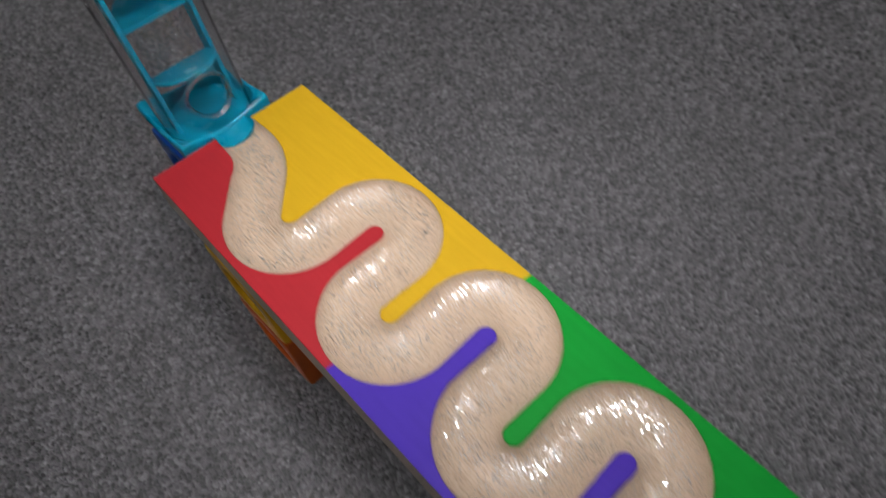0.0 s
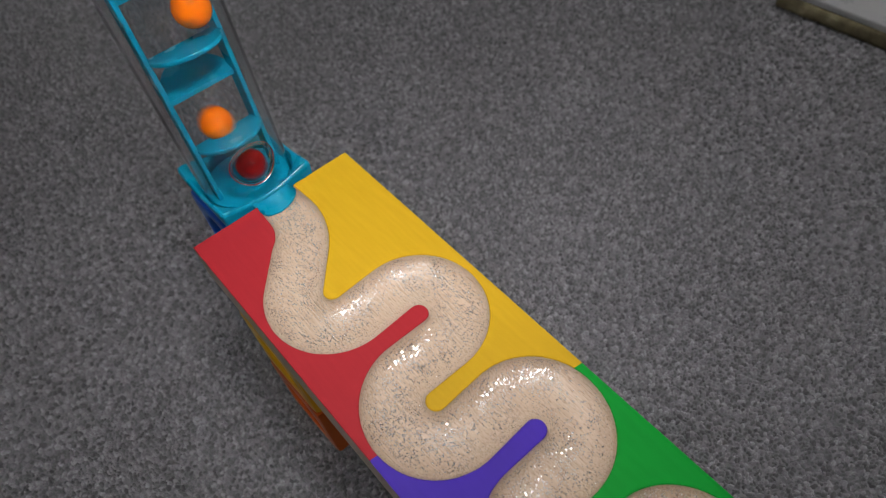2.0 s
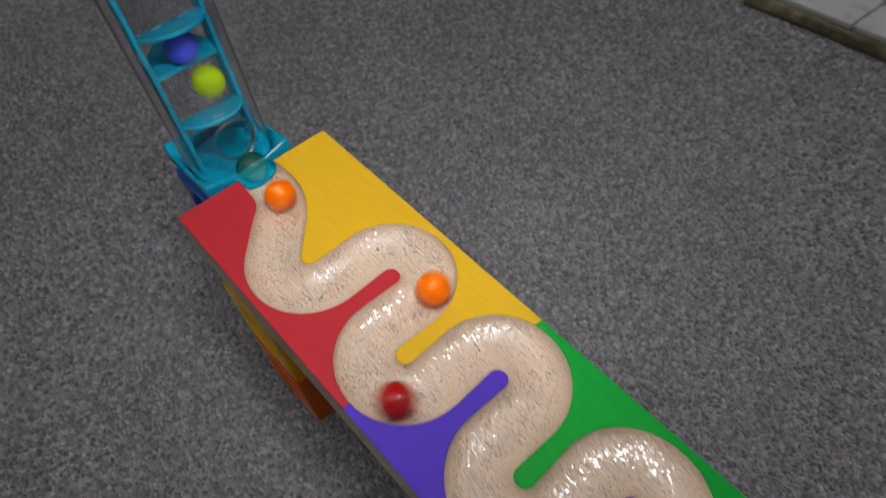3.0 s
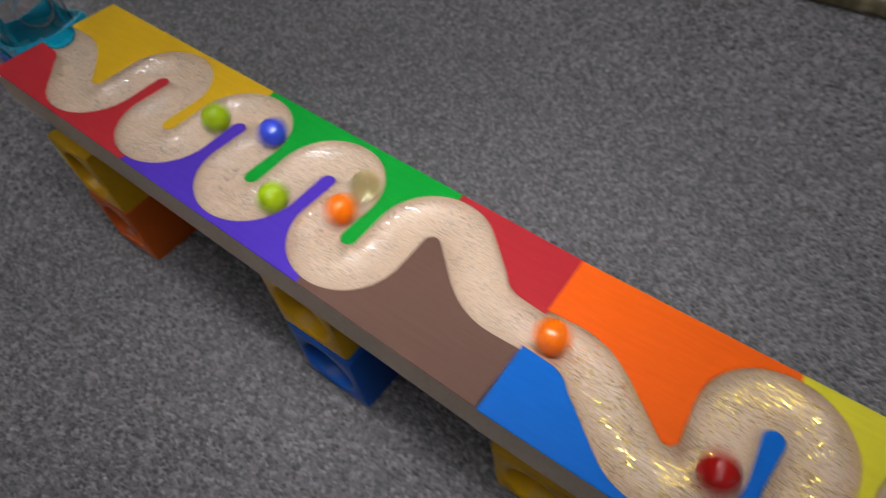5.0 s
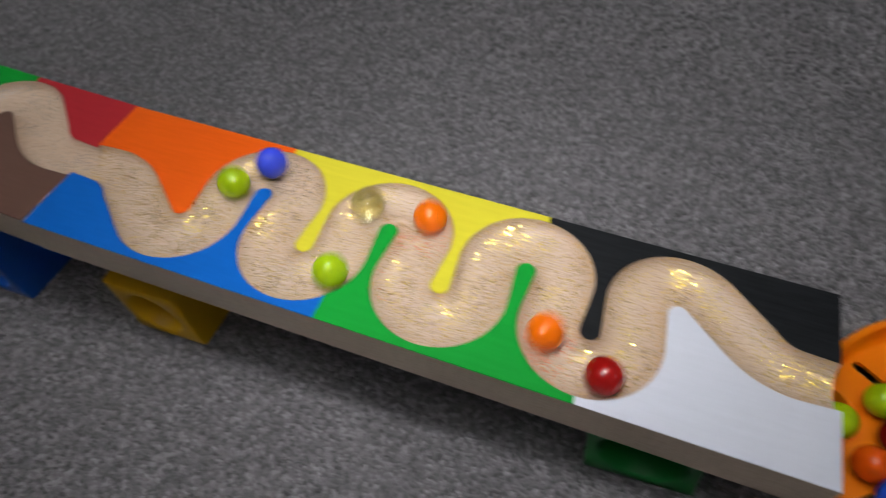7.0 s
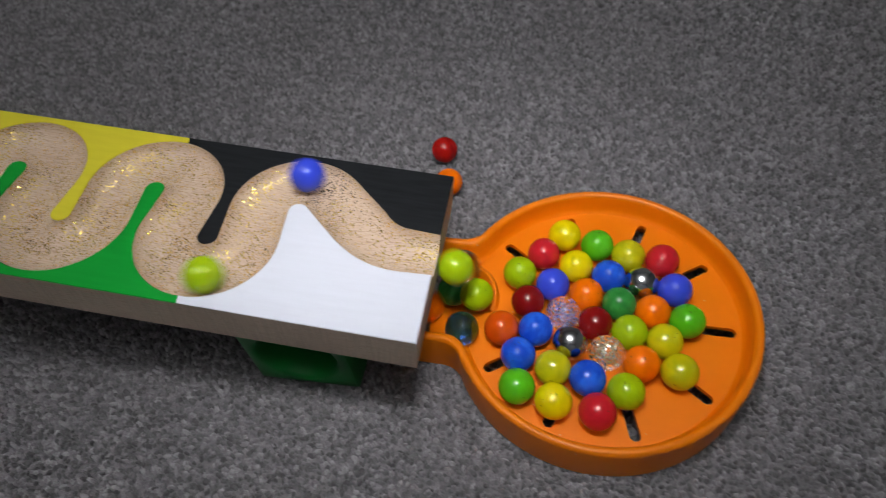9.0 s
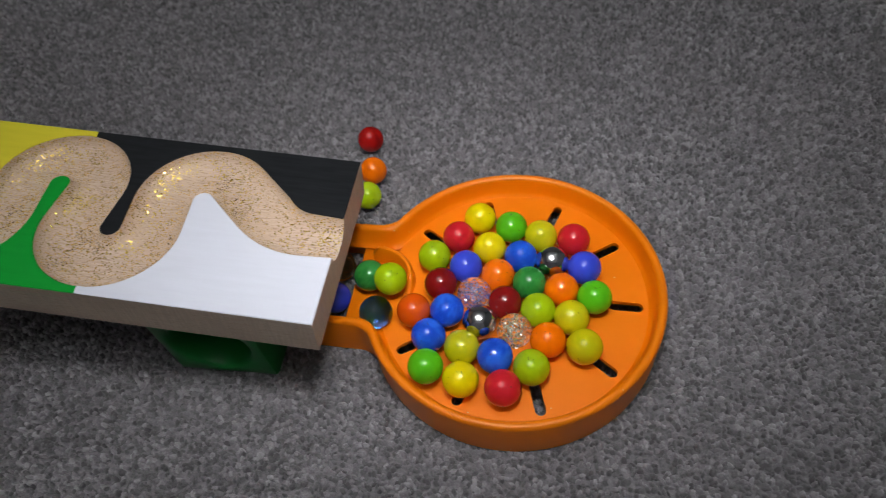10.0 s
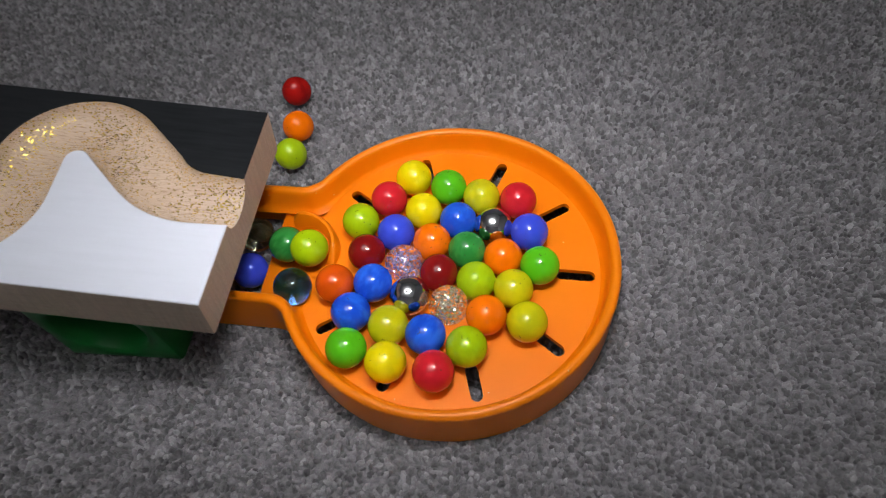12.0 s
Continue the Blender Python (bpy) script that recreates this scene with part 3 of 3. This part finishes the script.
def build_tray():
    tray = tagged(new("catch_tray"), "round orange plastic marble tray with slotted floor and open neck", "tray")
    tray.matrix_world = pose(TRAY[0], TRAY[1], 0)
    # plan outline: a circle whose side towards the track opens into a straight neck
    count = 160
    neck_y, neck_x = 0.0285, -0.1065
    gap = math.asin((neck_y + 0.004) / TRAY_R)
    arc = [(math.pi + gap + (2 * math.pi - 2 * gap) * k / count) for k in range(count + 1)]

    def outline(off):
        """Wall line set off outwards by off: from the neck's one end round to its other end."""
        r = TRAY_R + off
        pts = [(r * math.cos(a), r * math.sin(a)) for a in arc]
        lead = []
        for k in range(7):
            q = k / 6
            x0, y0 = pts[0]
            lead.append((x0 - 0.009 * (1 - q), -(neck_y + off) + (y0 + neck_y + off) * q * q))
        start = [(neck_x, -(neck_y + off)), (neck_x * 0.92, -(neck_y + off))]
        half = start + lead[:-1]
        return half + pts + [(x, -y) for x, y in half[::-1]]

    profile = [(0.0, 0.0), (0.0, RIM_Z - 0.0022), (-0.0003, RIM_Z - 0.0008), (-0.0012, RIM_Z), (-0.0028, RIM_Z), (-0.0038, RIM_Z - 0.0008), (-0.0042, RIM_Z - 0.0024), (-0.0050, PAN_Z + 0.0022), (-0.0062, PAN_Z + 0.0006), (-0.0075, PAN_Z - 0.0006), (-0.0040, PAN_Z - 0.0018), (-0.0022, 0.0)]
    lines = [[(x, y, z) for x, y in outline(off)] for off, z in profile]
    bm = loft(lines + [lines[0]], closed=False)
    for k in (0, -1):
        bm.faces.new([v for v in (bm.verts.new(line[k]) for line in lines)])
    bmesh.ops.remove_doubles(bm, verts=bm.verts[:], dist=1e-6)
    bmesh.ops.recalc_face_normals(bm, faces=bm.faces[:])
    sharpen(part("wall", bm, MAT["tray"], tray), 50)
    # pan with slots cut through, in a ring
    inner = TRAY_R - 0.0066
    slots = [math.radians(d) for d in (k * 36 for k in range(10))]
    r_in, r_out, wide = 0.0455, 0.0562, 0.0023
    polys = []
    for a in slots:
        if math.cos(a) < -0.9:
            continue
        c, s = math.cos(a), math.sin(a)
        ring = [(r_out + wide * math.cos(q), wide * math.sin(q)) for q in [math.pi / 2 - math.pi * k / 8 for k in range(9)]]
        ring += [(r_in - wide * math.cos(q), -wide * math.sin(q)) for q in [math.pi / 2 - math.pi * k / 8 for k in range(9)]]
        polys.append([(x * c - y * s, x * s + y * c) for x, y in ring])
    rim = [(inner * math.cos(2 * math.pi * k / 120), inner * math.sin(2 * math.pi * k / 120)) for k in range(120)]
    from mathutils.geometry import tessellate_polygon
    bm = bmesh.new()
    loops = [rim] + polys
    flat = [p for loop in loops for p in loop]
    up = [bm.verts.new((x, y, PAN_Z)) for x, y in flat]
    down = [bm.verts.new((x, y, PAN_Z - 0.0022)) for x, y in flat]
    for tri in tessellate_polygon([[Vector((x, y, 0)) for x, y in loop] for loop in loops]):
        bm.faces.new([up[k] for k in tri])
        bm.faces.new([down[k] for k in reversed(tri)])
    at = 0
    for loop in loops:
        for i in range(len(loop)):
            j = (i + 1) % len(loop)
            bm.faces.new((up[at + i], up[at + j], down[at + j], down[at + i]))
        at += len(loop)
    bmesh.ops.recalc_face_normals(bm, faces=bm.faces[:])
    part("slotted_floor", bm, MAT["tray"], tray, "floor with radial slots")
    # sill of the neck, sloping gently to the pan
    x0, x1 = -0.0765, -0.0560
    sill = loft([[(x0, y, PAN_Z - 0.0036), (x0 + 0.001, y, PAN_Z - 0.0030), (x1, y, PAN_Z - 0.0030), (x1 + 0.004, y, PAN_Z - 0.003), (x1, y, PAN_Z - 0.006), (x0, y, PAN_Z - 0.006)] for y in (-0.0262, 0.0262)], caps=True)
    sill = sharpen(part("sill", sill, MAT["tray"], tray), 40)
    # low curved fence in the neck
    rings = []
    for k in range(25):
        a = math.radians(100 - 118 * k / 24)
        cx, cy = -0.0665 + 0.0185 * math.cos(a), 0.0005 + 0.0165 * math.sin(a)
        lift = 0.0065 * min(1, (k + 1) / 3, (25 - k) / 6)
        rings.append([(cx + d * math.cos(a), cy + d * math.sin(a), PAN_Z + h) for d, h in ((0.0026, -0.004), (0.0015, lift * 0.8), (0.0006, lift), (-0.0006, lift), (-0.0015, lift * 0.8), (-0.0028, -0.004))])
    sharpen(part("fence", loft(rings, caps=True), MAT["tray"], sill), 50)
    return tray


# ---- marbles ----
GLOSS = {
    "yellow": marble_opaque("yellow_marble", (0.86, 0.68, 0.002)),
    "green": marble_opaque("green_marble", (0.10, 0.50, 0.010)),
    "olive": marble_opaque("olive_yellow_marble", (0.60, 0.54, 0.005), (0.50, 0.48, 0.006)),
    "lime": marble_opaque("lime_marble", (0.38, 0.55, 0.004), (0.33, 0.48, 0.004)),
    "red": marble_opaque("red_marble", (0.62, 0.016, 0.026)),
    "maroon": marble_opaque("dark_red_marble", (0.22, 0.006, 0.006)),
    "scarlet": marble_opaque("deep_red_marble", (0.40, 0.008, 0.006), (0.28, 0.005, 0.005)),
    "orange": marble_opaque("orange_marble", (0.98, 0.175, 0.001)),
    "rust": marble_opaque("dark_orange_marble", (0.72, 0.085, 0.003)),
    "blue": marble_opaque("blue_marble", (0.010, 0.07, 0.58), (0.02, 0.13, 0.74)),
    "violet": marble_opaque("violet_blue_marble", (0.045, 0.078, 0.68)),
    "pine": marble_opaque("dark_green_marble", (0.025, 0.21, 0.035), (0.04, 0.28, 0.05)),
    "crackle_violet": glass("violet_crackled_glass", (0.95, 0.93, 1.0), 0.0, 1.45),
    "crackle_clear": glass("clear_crackled_glass", (1.0, 0.99, 0.96), 0.0, 1.45),
    "clear": glass("pale_yellow_glass", (0.95, 0.96, 0.64), 0.0, 1.52, 0.0, 1.0),
    "teal": glass("teal_glass", (0.10, 0.33, 0.80), 0.0, 1.5),
}
steel = Nodes("polished_steel")
steel.set(Base_Color=(0.62, 0.62, 0.63), Metallic=1.0, Roughness=0.09)
GLOSS["steel"] = steel.mat
WORDS = {
    "yellow": "glossy yellow", "green": "bright green glossy", "olive": "olive-yellow glossy", "lime": "lime-green glossy", "red": "red glossy", "maroon": "dark red glossy",
    "scarlet": "deep red glossy", "orange": "bright orange glossy", "rust": "dark orange glossy", "blue": "swirled blue glossy", "violet": "violet-blue glossy", "pine": "dark green glossy",
    "crackle_violet": "violet-tinted crackled clear", "crackle_clear": "crackled clear", "clear": "clear pale-yellow", "teal": "teal-tinted clear", "steel": "polished steel",
}
BALLS = {}


def build_marble(kind, where, at):
    if kind not in BALLS:
        bm = bmesh.new()
        bmesh.ops.create_uvsphere(bm, u_segments=48, v_segments=28, radius=RADIUS)
        BALLS[kind] = mesh_from("marble", bm, GLOSS[kind], True)
    ob = tagged(new("marble", BALLS[kind]), f"{WORDS[kind]} marble {where}", "marble", "marbles")
    random.seed(int(at[0] * 1e4) + int(at[1] * 1e5))
    ob.matrix_world = pose(*at, random.uniform(0, 360), random.uniform(0, 180), random.uniform(0, 360))
    if kind.startswith("crackle"):
        part("fracture", shard_mesh(len(kind)), MAT[kind], ob, "bright fractures inside the glass")
    if kind.startswith("crackle"):
        ob.visible_shadow = False
    return ob


def shard_mesh(seed):
    """Fractures inside a crackled marble: many small tilted flakes."""
    rng = random.Random(seed)
    bm = bmesh.new()
    for _ in range(900):
        way = Vector((rng.gauss(0, 1), rng.gauss(0, 1), rng.gauss(0, 1))).normalized()
        at = way * RADIUS * rng.uniform(0.35, 0.93)
        side = way.cross(Vector((rng.gauss(0, 1), rng.gauss(0, 1), rng.gauss(0, 1)))).normalized()
        up = (way.cross(side) + way * rng.gauss(0, 0.6)).normalized()
        size = rng.uniform(0.0002, 0.0006)
        bm.faces.new([bm.verts.new(at + (side * c + up * d) * size * 0.9) for c, d in ((-1, -0.5), (0.9, -0.7), (0.7, 0.8), (-0.5, 0.6))])
    for v in bm.verts:
        if v.co.length > RADIUS * 0.96:
            v.co *= RADIUS * 0.96 / v.co.length
    return bm


RESTING = [("yellow", 0.7515, 0.1051), ("green", 0.7672, 0.101), ("olive", 0.7816, 0.0969), ("red", 0.797, 0.0962), ("red", 0.7428, 0.0927), ("yellow", 0.7584, 0.0876), ("blue", 0.7734, 0.084), ("steel", 0.788, 0.0824), ("violet", 0.8026, 0.0806), ("lime", 0.733, 0.0803), ("violet", 0.7487, 0.0759), ("orange", 0.7641, 0.0726), ("pine", 0.7786, 0.0698), ("orange", 0.7931, 0.0677), ("green", 0.8076, 0.0651), ("maroon", 0.7387, 0.0652), ("crackle_violet", 0.7546, 0.0614), ("maroon", 0.769, 0.0582), ("lime", 0.7837, 0.056), ("olive", 0.7982, 0.0538), ("blue", 0.7438, 0.0514), ("steel", 0.7591, 0.0473), ("crackle_clear", 0.7745, 0.0445), ("orange", 0.789, 0.0417), ("olive", 0.8042, 0.0403), ("rust", 0.7289, 0.0498), ("blue", 0.7378, 0.038), ("olive", 0.7531, 0.0339), ("blue", 0.7676, 0.0316), ("lime", 0.7832, 0.0282), ("green", 0.7392, 0.0233), ("yellow", 0.7548, 0.0193), ("red", 0.7725, 0.0177), ("pine", 0.7035, 0.0680), ("lime", 0.7154, 0.0638), ("teal", 0.711, 0.0484)]


def build_resting():
    for kind, x, y in RESTING:
        rise = {"pine": -0.0030, "teal": -0.0030, "lime": 0.0024}[kind] if x < 0.7165 else 0.0
        build_marble(kind, "resting in the orange tray", (x, y, PAN_Z + RADIUS + rise))


from mathutils import Quaternion


# ---- rolling marbles: seconds and distance along both grooves ----
def rolling_place(s):
    """World place of a marble's centre at a distance along the grooves."""
    track, s = (UPPER, s) if s < UPPER.total else (LOWER, s - UPPER.total)
    x, y = (float(np.interp(s, track.run, track.line[:, k])) for k in (0, 1))
    out, nx, ny = (float(np.interp(s, track.run, c)) for c in (track.swing, track.aside[:, 0], track.aside[:, 1]))
    return track.m @ Vector((x + nx * out, y + ny * out, RADIUS - DEEP + out * out / 0.025))


def carried_along(knots):
    """Steady distances at thirty steps a second between the knots, eased by a monotone cubic."""
    t, s = (np.array(c) for c in zip(*knots))
    h, d = np.diff(t), np.diff(s) / np.diff(t)
    m = np.r_[d[0], (d[:-1] * h[1:] + d[1:] * h[:-1]) / (h[:-1] + h[1:]), d[-1]]
    out = []
    for u in np.arange(round(t[0] * 30), round(t[-1] * 30) + 1) / 30:
        k = min(max(int(np.searchsorted(t, u, "right")) - 1, 0), len(h) - 1)
        q = (u - t[k]) / h[k]
        s_u = (2 * q**3 - 3 * q**2 + 1) * s[k] + (q**3 - 2 * q**2 + q) * h[k] * m[k] + (3 * q**2 - 2 * q**3) * s[k + 1] + (q**3 - q**2) * h[k] * m[k + 1]
        out.append((float(u), float(s_u)))
    return out


def roll(marble, waiting, tower, knots, after):
    """Keys one marble: waiting high in the tube, down the shelves, along the grooves, then off the end; it turns as it rolls."""
    rows = [(0.0, Vector(waiting)), (tower[0][0] - 0.15, Vector(waiting))]
    rows += [(t, Vector(p)) for t, *p in tower]
    rows += [(t, rolling_place(s)) for t, s in carried_along(knots)]
    rows += [(t, Vector(p)) for t, *p in after]
    rows.append((12.0, rows[-1][1]))
    turn, last, keyed = marble.matrix_world.to_quaternion(), rows[0][1], []
    for t, p in rows:
        way = p - last
        if way.length > 1e-6:
            turn = Quaternion(Vector((0, 0, 1)).cross(way).normalized() if way.xy.length > 1e-6 else Vector((1, 0, 0)), min(way.length / RADIUS, radians(80))) @ turn
        last = p
        keyed.append((t, Matrix.LocRotScale(p, turn, None)))
    walk(marble, keyed)


def motions():
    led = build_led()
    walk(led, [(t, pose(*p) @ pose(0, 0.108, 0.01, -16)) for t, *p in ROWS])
    marble = build_marble("scarlet", "rolling down the wooden track", (-0.0128, 0.0455, 0.3))
    roll(marble, (-0.0128, 0.0455, 0.3), [(1.3, -0.0137, 0.0445, 0.2103), (1.4, -0.0149, 0.0431, 0.1957), (1.5, -0.0048, 0.0545, 0.1961), (1.6, -0.0083, 0.0505, 0.1853), (1.7, -0.0117, 0.0467, 0.183), (1.8, -0.0182, 0.0395, 0.1583), (1.9, -0.0188, 0.0388, 0.1506), (2, -0.0097, 0.0489, 0.1476)],
         [(2.1, 0), (2.2, 0.036), (2.3, 0.064), (2.5, 0.105), (2.7, 0.151), (4.3, 0.536), (4.4, 0.558), (4.5, 0.5777), (4.6, 0.606), (4.8, 0.669), (5, 0.73), (5.2, 0.767), (5.4, 0.811), (5.5, 0.8318), (5.6, 0.852), (5.8, 0.892), (6, 0.932), (6.2, 0.975), (6.4, 1.015), (6.5, 1.0342), (6.6, 1.054), (6.8, 1.099), (7, 1.141), (7.2, 1.178), (7.4, 1.214), (7.5, 1.2306), (7.6, 1.249), (7.7, 1.27)],
         [(7.8, 0.7085, 0.056, 0.064), (7.9, 0.715, 0.074, 0.032), (8, 0.705, 0.103, 0.04), (8.15, 0.69, 0.14, 0.009), (8.6, 0.6785, 0.166, 0.0077), (9, 0.6771, 0.1695, 0.0077)])
    marble = build_marble("orange", "rolling down the wooden track", (-0.0128, 0.0455, 0.318))
    roll(marble, (-0.0128, 0.0455, 0.318), [(1.5, -0.014, 0.0442, 0.2282), (1.6, -0.0148, 0.0433, 0.2106), (1.7, -0.0083, 0.0505, 0.1956), (1.8, -0.0167, 0.0412, 0.179), (1.9, -0.0192, 0.0384, 0.1801), (2, -0.0143, 0.0438, 0.1743), (2.1, -0.0084, 0.0504, 0.1566)],
         [(2.2, 0.001), (2.3, 0.031), (2.4, 0.063), (2.5, 0.0897), (2.6, 0.105), (2.7, 0.115), (4.3, 0.466), (4.5, 0.512), (4.7, 0.564), (4.9, 0.612), (5, 0.6438), (5.1, 0.673), (5.3, 0.732), (5.5, 0.77), (5.7, 0.816), (5.9, 0.86), (6, 0.8825), (6.1, 0.903), (6.3, 0.947), (6.5, 0.991), (6.7, 1.041), (6.9, 1.084), (7, 1.1136), (7.1, 1.131), (7.3, 1.172), (7.5, 1.2142), (7.7, 1.249), (7.8, 1.264)],
         [(7.9, 0.711, 0.061, 0.056), (8, 0.715, 0.078, 0.031), (8.1, 0.704, 0.103, 0.037), (8.25, 0.693, 0.128, 0.009), (8.6, 0.6855, 0.1425, 0.0077), (9, 0.6846, 0.1449, 0.0077)])
    marble = build_marble("orange", "rolling down the wooden track", (-0.0128, 0.0455, 0.336))
    roll(marble, (-0.0128, 0.0455, 0.336), [(1.9, -0.0161, 0.0418, 0.2306), (2, -0.006, 0.0531, 0.2295), (2.1, -0.0088, 0.0499, 0.227), (2.2, -0.0179, 0.0398, 0.2061), (2.3, -0.0132, 0.0451, 0.2), (2.4, -0.0084, 0.0505, 0.1856), (2.5, -0.0127, 0.0456, 0.1822), (2.6, -0.0201, 0.0374, 0.1619), (2.7, -0.0184, 0.0392, 0.1521), (2.8, -0.006, 0.0455, 0.1455)],
         [(2.9, 0), (4.3, 0.301), (4.5, 0.344), (4.7, 0.388), (4.9, 0.433), (5, 0.4592), (5.1, 0.482), (5.3, 0.532), (5.5, 0.577), (5.7, 0.633), (5.9, 0.697), (6, 0.7239), (6.1, 0.744), (6.3, 0.786), (6.5, 0.832), (6.7, 0.873), (6.9, 0.913), (7, 0.934), (7.1, 0.953), (7.3, 0.993), (7.5, 1.028), (7.7, 1.068), (8.65, 1.273)],
         [(8.8, 0.713, 0.066, 0.033), (8.95, 0.699, 0.062, 0.026), (9.05, 0.685, 0.055, 0.0077), (9.2, 0.667, 0.044, 0.0077)])
    marble = build_marble("clear", "rolling down the wooden track", (-0.0128, 0.0455, 0.354))
    roll(marble, (-0.0128, 0.0455, 0.354), [(2.2, -0.0155, 0.0425, 0.2257), (2.3, -0.0154, 0.0426, 0.2255), (2.4, -0.0176, 0.0401, 0.2211), (2.5, -0.0161, 0.0419, 0.2105), (2.6, -0.0155, 0.0425, 0.2016), (2.7, -0.0116, 0.0468, 0.1835), (2.8, -0.0165, 0.0405, 0.168), (2.9, -0.016, 0.0455, 0.15), (2.95, -0.004, 0.0455, 0.1455)],
         [(3.05, 0), (4.3, 0.279), (4.5, 0.323), (4.7, 0.369), (4.9, 0.418), (5, 0.4429), (5.1, 0.465), (5.3, 0.508), (5.5, 0.547), (5.7, 0.598), (5.9, 0.655), (6, 0.6944), (6.1, 0.717), (6.3, 0.767), (6.5, 0.808), (6.7, 0.847), (6.9, 0.883), (7, 0.9048), (7.1, 0.925), (7.3, 0.964), (7.5, 0.997), (7.7, 1.034), (8.8, 1.273)],
         [(8.9, 0.713, 0.07, 0.033), (9.05, 0.699, 0.075, 0.027), (9.2, 0.6836, 0.0786, 0.0077)])
    marble = build_marble("lime", "rolling down the wooden track", (-0.0128, 0.0455, 0.372))
    roll(marble, (-0.0128, 0.0455, 0.372), [(2.5, -0.0116, 0.0468, 0.228), (2.6, -0.0143, 0.0438, 0.2259), (2.7, -0.0169, 0.0409, 0.2152), (2.85, -0.013, 0.0455, 0.198), (3, -0.009, 0.05, 0.184), (3.15, -0.018, 0.04, 0.16), (3.25, -0.006, 0.0455, 0.1455)],
         [(3.35, 0), (4.3, 0.208), (4.5, 0.255), (4.7, 0.3), (4.9, 0.351), (5, 0.3756), (5.1, 0.398), (5.3, 0.447), (5.5, 0.501), (5.7, 0.552), (5.9, 0.6), (6, 0.6302), (6.1, 0.662), (6.3, 0.722), (6.5, 0.763), (6.7, 0.802), (6.9, 0.848), (7, 0.8666), (7.1, 0.887), (7.3, 0.931), (7.5, 0.976), (7.7, 1.012), (8.95, 1.273)],
         [(9.05, 0.7125, 0.065, 0.033), (9.15, 0.6985, 0.068, 0.027), (9.3, 0.648, 0.072, 0.0077)])
    marble = build_marble("violet", "rolling down the wooden track", (-0.0128, 0.0455, 0.39))
    roll(marble, (-0.0128, 0.0455, 0.39), [(2.7, -0.008, 0.0508, 0.2288), (2.9, -0.016, 0.042, 0.211), (3.1, -0.009, 0.05, 0.192), (3.3, -0.016, 0.042, 0.172), (3.45, -0.014, 0.0455, 0.15), (3.52, -0.004, 0.0455, 0.1455)],
         [(3.6, 0), (4.3, 0.152), (4.5, 0.193), (4.7, 0.238), (4.9, 0.281), (5, 0.3011), (5.1, 0.321), (5.3, 0.362), (5.5, 0.402), (5.7, 0.446), (5.9, 0.49), (6, 0.5134), (6.1, 0.535), (6.3, 0.58), (6.5, 0.628), (6.7, 0.694), (6.9, 0.747), (7, 0.7728), (7.1, 0.798), (7.3, 0.847), (7.5, 0.89), (7.7, 0.933), (9.3, 1.2645)],
         [(9.4, 0.7085, 0.0735, 0.0315), (9.5, 0.6895, 0.083, 0.024), (9.6, 0.668, 0.088, 0.0085), (9.75, 0.6655, 0.078, 0.0077), (9.87, 0.6705, 0.0655, 0.0077), (9.98, 0.6855, 0.0605, 0.0077), (10.1, 0.6859, 0.0603, 0.0077)])
    marble = build_marble("lime", "rolling down the wooden track", (-0.0128, 0.0455, 0.408))
    roll(marble, (-0.0128, 0.0455, 0.408), [(3.2, -0.013, 0.0455, 0.235), (3.4, -0.016, 0.042, 0.211), (3.6, -0.009, 0.05, 0.19), (3.8, -0.018, 0.04, 0.165), (3.9, -0.014, 0.0455, 0.15), (3.96, -0.004, 0.0455, 0.1455)],
         [(4.02, 0), (4.3, 0.073), (4.5, 0.128), (4.7, 0.175), (4.9, 0.227), (5, 0.2546), (5.1, 0.274), (5.3, 0.325), (5.5, 0.371), (5.7, 0.423), (5.9, 0.47), (6, 0.4976), (6.1, 0.517), (6.3, 0.563), (6.5, 0.604), (6.7, 0.666), (6.9, 0.728), (7, 0.7537), (7.1, 0.764), (7.3, 0.798), (7.5, 0.838), (7.7, 0.875), (9.3, 1.205), (9.4, 1.2277), (9.5, 1.2428), (9.6, 1.2645)],
         [(9.7, 0.706, 0.0787, 0.033), (9.8, 0.6911, 0.1118, 0.012), (10, 0.6858, 0.1265, 0.0077)])


build_room()
build_pile()
build_hearth()
build_plank("wooden plank, red yellow purple green brown panels, silver-glitter groove", UPPER, ("red", "purple", "brown"), (0.1256, 0.2530), ("yellow", "green", "red"), (0.1514, 0.2813), "silver", "varnished groove with silver glitter")
build_plank("wooden plank, blue orange green yellow black white panels, gold-glitter groove", LOWER, ("blue", "green", "white"), (0.1457, 0.2519), ("orange", "lemon", "black"), (0.0944, 0.2219), "gold", "varnished groove with gold glitter")
build_blocks()
build_tower()
build_tray()
build_resting()
motions()
